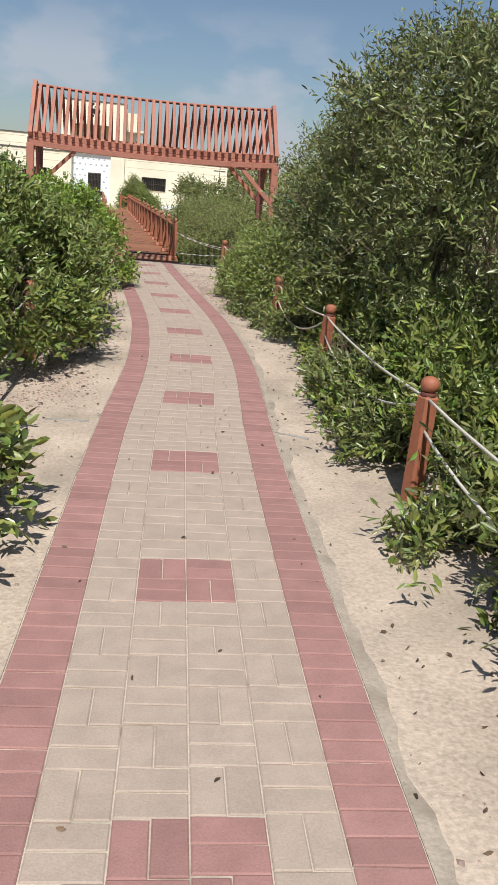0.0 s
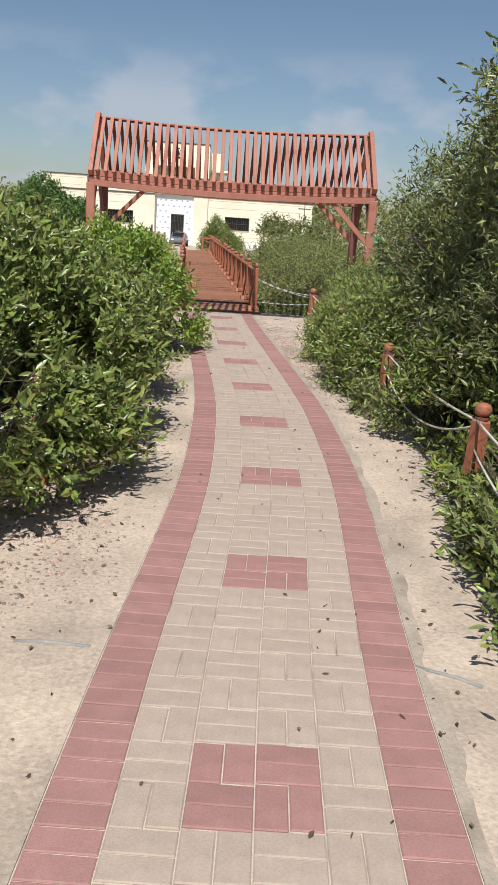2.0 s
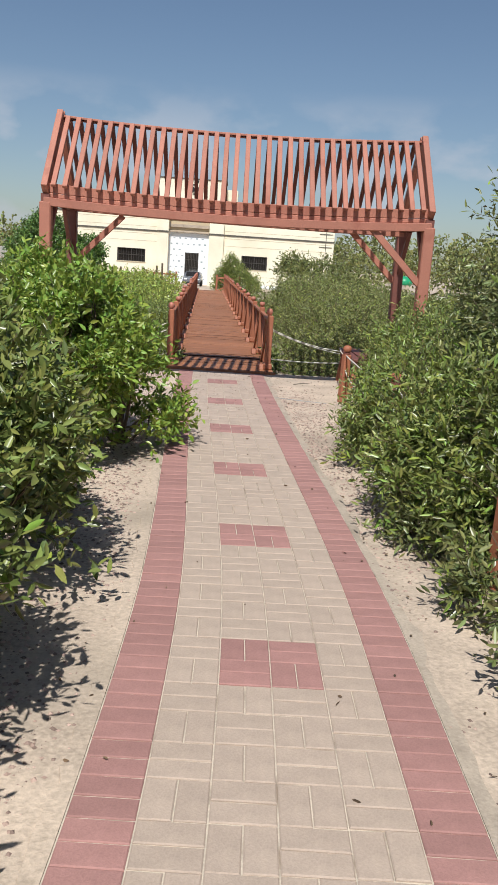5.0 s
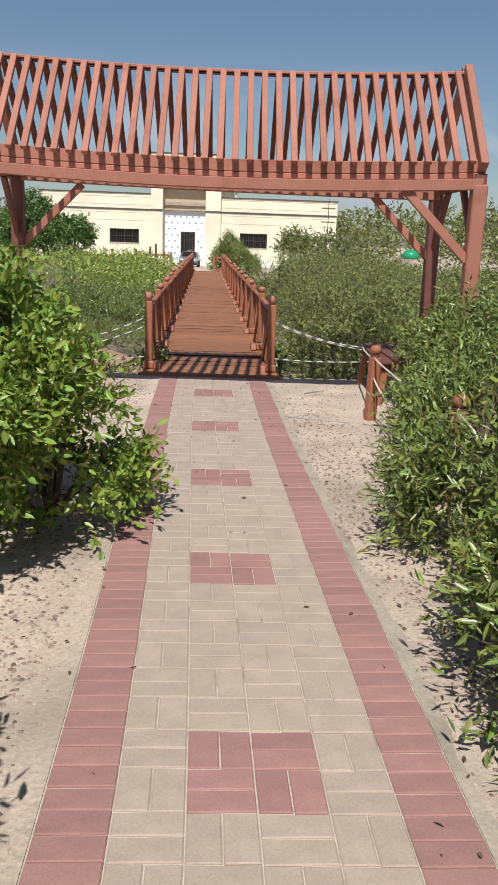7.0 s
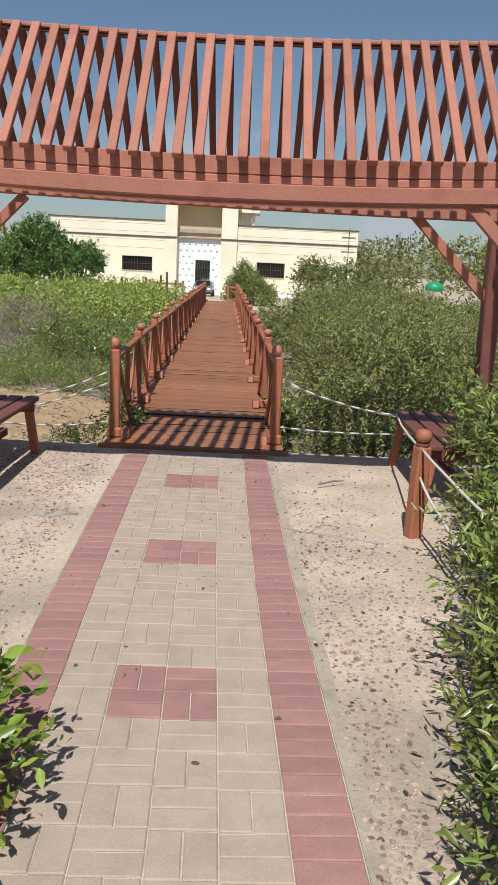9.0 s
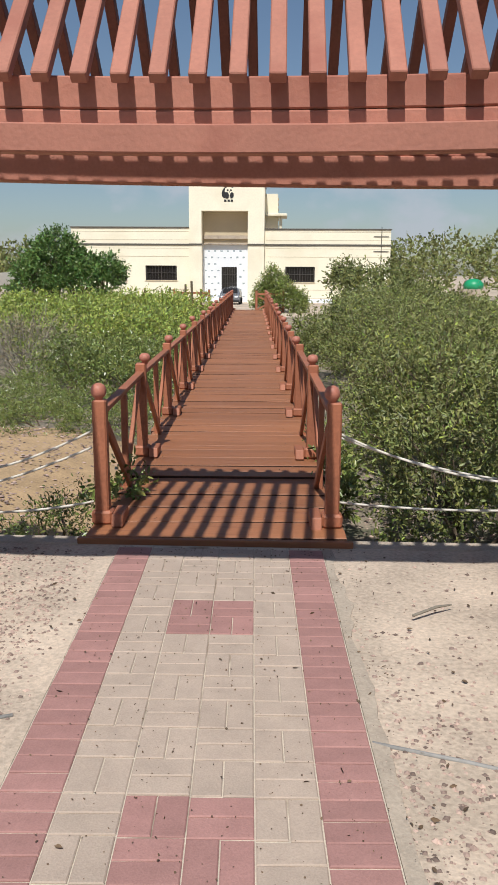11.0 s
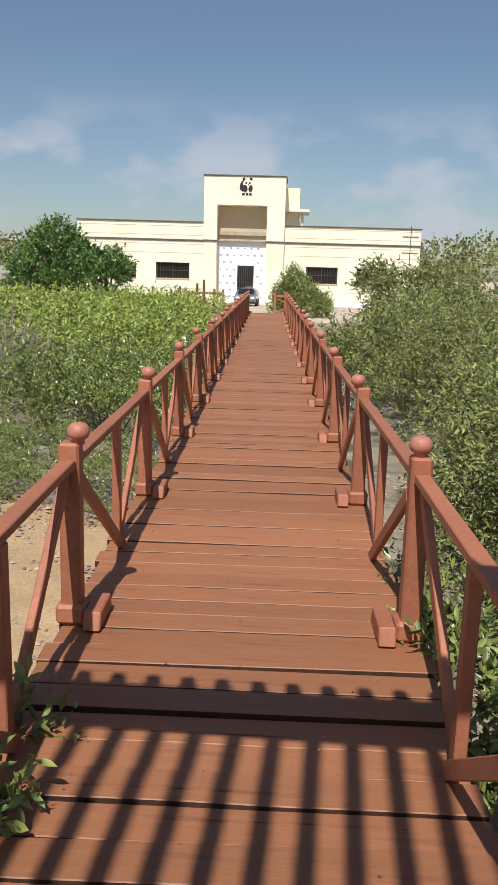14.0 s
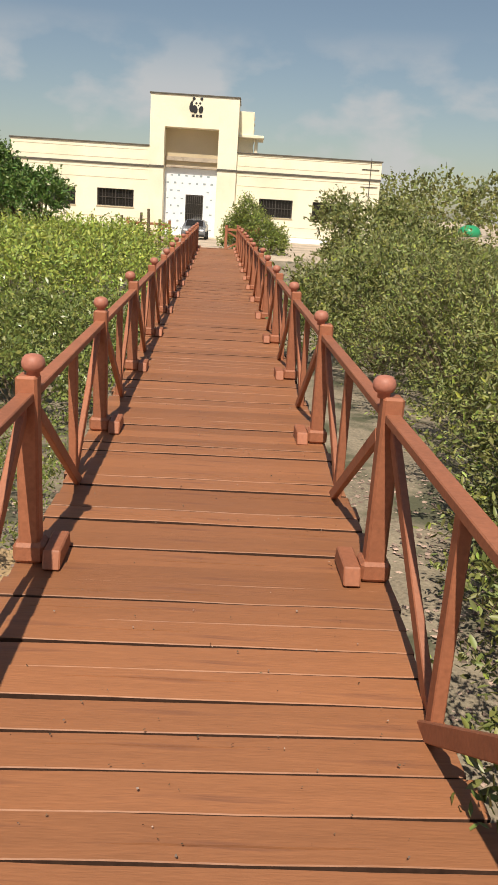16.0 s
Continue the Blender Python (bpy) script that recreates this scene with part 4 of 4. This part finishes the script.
scrub("mangrove_thicket", "olive mangrove canopy near the building", field(4.6, 13, 37, 52, 20, 1.0, 1.9, 1.05, -0.8) + [(4.3, 43.0, 0.55, 1.5, 1.4, 1.2), (5.4, 42.0, 0.2, 1.4, 1.4, 1.0), (3.1, 44.0, 1.2, 0.5, 0.6, 0.75)], 15000, M_LEAF_M, 0.13, 7, 0.4, 0.45, False, 60, rough=0.2)
scrub("lime_shrub", "light green bush at the far end of the bridge", [(0.0, 49.5, 0.3, 0.5, 0.6, 0.7), (0.7, 49.0, 0.3, 0.75, 0.7, 0.8), (0.35, 49.2, 0.9, 0.35, 0.5, 0.75), (1.25, 48.6, 0.1, 0.5, 0.6, 0.6)], 3000, M_LEAF_A, 0.085, 7, 0.3, 0.4, False, 40, stems=200, rough=0.3, extra=(M_LEAF_F, 0.35))
scrub("climbing_vine", "green vine climbing beside the porch", [(-1.25, 60.45, 1.4, 0.16, 0.14, 1.2), (-1.0, 60.4, 0.4, 0.3, 0.2, 0.5)], 260, M_LEAF_F, 0.12, 6, 0.2, 0.5, False, 10)
# left of the bridge
scrub("fresh_thicket", "bright green low mangrove sheet", field(-10, -2.4, 30, 44, 60, 0.5, 1.3, 1.25, -0.75), 15000, M_LEAF_F, 0.085, 7, 0.3, 0.42, False, 140, rough=0.32, stems=500, extra=(M_LEAF_A, 0.3))
scrub("fresh_thicket", "bright green low scrub by the far bank", field(-11, -3.2, 43, 49, 26, 0.6, 1.3, 1.05, -0.6), 6000, M_LEAF_F, 0.12, 7, 0.35, 0.42, False, 40)
scrub("mangrove_shrub", "small olive mangrove beside the footbridge rail", field(-3.2, -1.7, 25.6, 29.5, 7, 0.6, 0.9, 0.95, -0.7), 6500, M_LEAF_A, 0.055, 7, 0.26, 0.42, False, 60, rough=0.22)
scrub("dry_bush", "grey half-bare bush on the mud flat", field(-7.5, -3.4, 25.5, 29, 7, 0.8, 1.2, 1.1), 2200, M_LEAF_D, 0.05, 5, 0.3, 0.4, False, 260, bark=M_TWIG_D, stems=1600, r0=0.01)
scrub("saltbush_mat", "low green saltbush mat on the flat", [(x, y, -0.4, 0.75, 0.65, 0.26) for x, y in ((-1.5, 22.7), (-2.4, 22.6), (-3.4, 22.9), (-4.5, 22.4), (-5.6, 22.9), (-6.8, 22.7), (-2.0, 23.7), (-3.0, 23.8), (-4.4, 24.0), (-5.4, 24.2), (-6.4, 23.6), (-3.6, 24.9), (-4.8, 25.2))], 11000, M_LEAF_A, 0.035, 9, 0.14, 0.3, False, 20)
scrub("saltbush_mat", "small green saltbush tuft below the terrace", [(-0.95, 18.2, -0.4, 0.34, 0.45, 0.25), (-1.25, 17.7, -0.45, 0.25, 0.25, 0.2)], 700, M_LEAF_A, 0.035, 9, 0.14, 0.3, False, 20)
scrub("creeping_shrub", "green shoots growing up through the bridge rail", [(-0.42, 18.0, -0.02, 0.12, 0.3, 0.12), (1.12, 18.9, -0.15, 0.12, 0.6, 0.2), (1.08, 19.55, 0.08, 0.1, 0.16, 0.16)], 420, M_LEAF_A, 0.055, 7, 0.16, 0.35, True, 20)
# broad tree left of the building
build_bush("broad_tree", "dark green rounded tree standing before the building", [(-9.5, 49, 2.0, 1.15, 1.3, 1.25), (-10.3, 49.5, 1.4, 1.1, 1.4, 1.0), (-7.5, 49, 1.35, 1.0, 1.1, 0.95), (-8.4, 48.6, 1.0, 1.6, 1.2, 0.9), (-10.6, 49, 0.7, 0.9, 1.1, 0.7)],
           5200, 8, 0.35, 0.13, 0.5, M_LEAF_T, "tree", 60, False, r0=0.06, rough=0.2)


def far_wood(name, lobes, twigs, leaf):
    b = empty(name, "distant hazy olive mangrove wood on the horizon", "woods", (lobes[0][0], lobes[0][1], -0.2), kind="stuff")
    base, way, L, W, p, tw = crown(lobes, twigs, 5, leaf * 2, leaf, 0.6, rough=0.12)
    o = np.array((lobes[0][0], lobes[0][1], -0.2))
    leaf_mesh("foliage", base - o, way, L, W, M_LEAF_M, b, False)


far_wood("far_wood", [(9 + k * 2.6 + rg.uniform(-1, 1), 75 + rg.uniform(-5, 12), 1.2, 3.2, 3, rg.uniform(2.2, 3.6)) for k in range(14)], 7000, 0.28)
far_wood("far_wood", [(-13 - k * 2.6 + rg.uniform(-1, 1), 72 + rg.uniform(-5, 12), 1.2, 3.2, 3, rg.uniform(2.0, 3.2)) for k in range(14)], 6000, 0.28)
far_wood("far_wood", [(-70 + k * 5.5, 115 + rg.uniform(-5, 12), 1.2, 6, 5, rg.uniform(3.0, 4.5)) for k in range(28)], 6000, 0.5)


# ---- litter ----
PIPES = [[(-0.48, 5.11), (-0.35, 5.11), (-0.19, 5.08)], [(1.02, 5.02), (1.16, 4.95), (1.24, 4.89)], [(1.01, 15.03), (1.31, 14.94), (1.59, 14.83)], [(-0.51, 15.06), (-0.38, 15.09), (-0.25, 15.14)]]

def build_litter():
    rng = random.Random(21)
    n = 700
    pos, way = [], []
    for k in range(n):
        y = rng.uniform(0, 16.9)
        s = 1 if rng.random() < 0.6 else -1
        x = catmull(CENTRE, y) + s * (0.6 + abs(rng.gauss(0.35, 0.3)) if rng.random() < 0.85 else rng.uniform(0, 0.6))
        pos.append((x, y, max(ground_z(x, y), 0.0 if abs(x - catmull(CENTRE, y)) < 0.6 else -9) + 0.008))
        a = rng.uniform(0, 6.28)
        way.append((math.cos(a), math.sin(a), rng.uniform(0, 0.25)))
    e = empty("fallen_leaves", "dry brown leaves scattered over the sand and paving", "leaf litter", kind="stuff")
    L = NPR.uniform(0.012, 0.032, n)
    leaf_mesh("leaf_litter", np.array(pos), unit(np.array(way)), L, L * 0.45, M_LITTER, e, True)
    verts, faces = [], []
    for k in range(90000):
        y = 0.5 + 16.4 * rng.random()
        u = rng.uniform(0.6, 1.6)
        patch = noise.noise(Vector((u * 2, y * 0.9, 5)))
        if patch < rng.uniform(-0.5, 0.35):
            continue
        s = rng.choice((-1, 1))
        if rng.random() > (smooth(2.0, 3.2, y) * smooth(0.62, 0.85, u) if s < 0 else smooth(8.5, 10.5, y) * smooth(16.2, 14.2, y)) + 0.06:
            continue
        x = catmull(CENTRE, y) + s * u
        z = ground_z(x, y)
        q = 0.0025 + 0.011 * rng.random() ** 2
        a = rng.uniform(0, 3)
        o = len(verts)
        for i in range(4):
            verts.append((x + q * math.cos(a + i * 1.57) * rng.uniform(0.7, 1.3), y + q * math.sin(a + i * 1.57) * rng.uniform(0.7, 1.3), z + q * 0.1))
        verts.append((x, y, z + q * rng.uniform(0.5, 0.9)))
        faces += [(o, o + 1, o + 4), (o + 1, o + 2, o + 4), (o + 2, o + 3, o + 4), (o + 3, o, o + 4)]
    for k in range(9000):
        y = 17.4 + 7 * rng.random()
        x = rng.choice((-1, 1)) * rng.uniform(0.9, 3.2) + BAXIS(y)
        z = ground_z(x, y)
        q = 0.006 + 0.024 * rng.random() ** 2
        a = rng.uniform(0, 3)
        o = len(verts)
        for i in range(4):
            verts.append((x + q * math.cos(a + i * 1.57) * rng.uniform(0.7, 1.3), y + q * math.sin(a + i * 1.57) * rng.uniform(0.7, 1.3), z + q * 0.1))
        verts.append((x, y, z + q * rng.uniform(0.2, 0.6)))
        faces += [(o, o + 1, o + 4), (o + 1, o + 2, o + 4), (o + 2, o + 3, o + 4), (o + 3, o, o + 4)]
    me = bpy.data.meshes.new("gravel")
    me.from_pydata(verts, [], faces)
    me.materials.append(M_STONE)
    tagged(new("gravel", me), "small pinkish gravel and grit on the sandy verge", "gravel", kind="stuff")
    m = 1500
    q = np.array([(catmull(CENTRE, y) + rng.uniform(-0.58, 0.75), y, 0.007) for y in (16.9 - 3.2 * rng.random() ** 1.6 for k in range(m))])
    L = 0.003 + 0.008 * NPR.rand(m) ** 2
    leaf_mesh("crumbs", q, unit(NPR.normal(size=(m, 3)) * np.array([1, 1, 0.1])), L, L * 0.8, M_LITTER, e, True)
    for pts in PIPES:
        tagged(link_mesh("buried_pipe", tube_bm([(x, y, ground_z(x, y) + 0.002) for x, y in pts], 0.008, 8), M_PIPE, smooth=True), "thin grey pipe half buried in the sand", "pipe", group="buried pipes")
    tagged(link_mesh("stick", tube_bm([(1.3, 16.0, 0.02), (1.42, 16.08, 0.03), (1.5, 16.13, 0.022)], [0.007, 0.007, 0.004], 6), M_TWIG_D), "short dry stick lying on the sand", "stick")


build_litter()


def build_deck_dirt():
    rng = random.Random(31)
    e = empty("deck_debris", "pale flecks and dark crumbs strewn on the deck boards", "debris", (0, 0, 0), kind="stuff")
    for name, n, mat in (("pale_flecks", 150, M_STONE), ("dark_crumbs", 420, M_LITTER)):
        q = np.array([(BAXIS(y) + rng.uniform(-0.62, 0.62), y, 0.066 if y > 18.5 else 0.046) for y in (17.1 + 8 * rng.random() for k in range(n))])
        L = 0.003 + 0.008 * NPR.rand(n) ** 2
        leaf_mesh(name, q, unit(NPR.normal(size=(n, 3)) * np.array([1, 1, 0.1])), L, L * 0.8, mat, e, True)


build_deck_dirt()


# ---- paved path ----
def build_path():
    path = empty("paved_path", "curving path of tan block paving with red borders", "path", kind="structure")
    bm = bmesh.new()
    rows = []
    for k in range(120):
        y = -6 + (PATH_END + 6) * k / 119
        c = catmull(CENTRE, y)
        rows.append([bm.verts.new((c + u, y, z)) for u, z in ((-0.583, -0.05), (-0.582, -0.003), (-0.5, -0.002), (0.5, -0.002), (0.582, -0.003), (0.583, -0.05))])
    for p, q in zip(rows, rows[1:]):
        for i in range(5):
            bm.faces.new((p[i], p[i + 1], q[i + 1], q[i]))
    bed = part("joint_bed", bm, M_JOINT, path)
    for s in (-1, 1):
        bm = bmesh.new()
        rows = []
        for k in range(330):
            y = -6 + (PATH_END + 6) * k / 329
            c = catmull(CENTRE, y)
            w = 0.64 + 0.035 * noise.noise(Vector((s * 3, y * 2.5, 0))) + 0.02 * noise.noise(Vector((s * 3, y * 9, 0)))
            rows.append([bm.verts.new((c + s * u, y, z)) for u, z in ((0.584, -0.06), (0.584, -0.004), (w, -0.008), (w + 0.02, -0.06))])
        for p, q in zip(rows, rows[1:]):
            for i in range(3):
                bm.faces.new((p[i], p[i + 1], q[i + 1], q[i]))
        bmesh.ops.recalc_face_normals(bm, faces=bm.faces)
        part("haunch", bm, M_CONC if s > 0 else M_SAND, path, "rough grey mortar edge")
    # blocks: half modules in pairs, turned in turn like a basket weave
    half, brick = MOD / 2, MOD
    g = 0.0022
    def block(w, l, mat):
        """A chamfered paver."""
        bm = bmesh.new()
        hw, hl = w / 2 - g, l / 2 - g
        b = 0.004
        lo = [bm.verts.new((x, y, -0.012)) for x, y in ((-hw, -hl), (hw, -hl), (hw, hl), (-hw, hl))]
        mid = [bm.verts.new((x, y, 0.001)) for x, y in ((-hw, -hl), (hw, -hl), (hw, hl), (-hw, hl))]
        hi = [bm.verts.new((x, y, 0.004)) for x, y in ((-hw + b, -hl + b), (hw - b, -hl + b), (hw - b, hl - b), (-hw + b, hl - b))]
        for p, q in ((lo, mid), (mid, hi)):
            for k in range(4):
                bm.faces.new((p[k], p[(k + 1) % 4], q[(k + 1) % 4], q[k]))
        bm.faces.new(hi)
        me = bpy.data.meshes.new("paver")
        bm.to_mesh(me)
        bm.free()
        me.materials.append(mat)
        return me
    along = {m: block(half, MODY, m) for m in (M_TAN, M_RED)}
    across = {m: block(brick, MODY / 2, m) for m in (M_TAN, M_RED)}
    rng = random.Random(5)
    joined = {M_TAN: [], M_RED: []}
    made = {M_TAN: 0, M_RED: 0}

    def put(me, mat, u, y, near):
        c = catmull(CENTRE, y)
        turn = -math.atan((catmull(CENTRE, y + 0.1) - catmull(CENTRE, y - 0.1)) / 0.2)
        m = Matrix.Translation((c + u, y, rng.uniform(-0.0015, 0.0015))) @ Matrix.Rotation(turn, 4, "Z") @ Matrix.Rotation(rng.uniform(-0.004, 0.004), 4, "X") @ Matrix.Rotation(rng.uniform(-0.006, 0.006), 4, "Z")
        if near:
            share("paver", me, path, m)
            made[mat] += 1
        else:
            joined[mat].append((me, m))
    y = 16.893 - MODY / 2
    row = 0
    while y > -5.8:
        near = 4.0 < y < 10.4
        for k in range(4):
            u = (k - 1.5) * MOD
            ph = (row - PANEL_FIRST) % PANEL_STEP
            red = k in (1, 2) and ph in (0, 1)
            mat = M_RED if red else M_TAN
            if (row + k) % 2:
                for s in (-0.25, 0.25):
                    put(along[mat], mat, u + s * MOD, y, near)
            else:
                for s in (-0.25, 0.25):
                    put(across[mat], mat, u, y + s * MODY, near)
        for s in (-0.25, 0.25):
            for k in (-2.5, 2.5):
                put(across[M_RED], M_RED, k * MOD, y + s * MODY, 7.0 < y < 16.0)
        y -= MODY
        row += 1
    for mat, name, final in ((M_TAN, "tan_pavers", M_TAN2), (M_RED, "red_pavers", M_RED2)):
        verts, faces = [], []
        for me, m in joined[mat]:
            o = len(verts)
            verts += [m @ v.co for v in me.vertices]
            faces += [[o + i for i in p.vertices] for p in me.polygons]
        me = bpy.data.meshes.new(name)
        me.from_pydata(verts, [], faces)
        me.materials.append(final)
        ob = new(name, me)
        ob.parent = path
        ob["kind"] = "stuff"


PANEL_FIRST, PANEL_STEP = 4, 8
build_path()
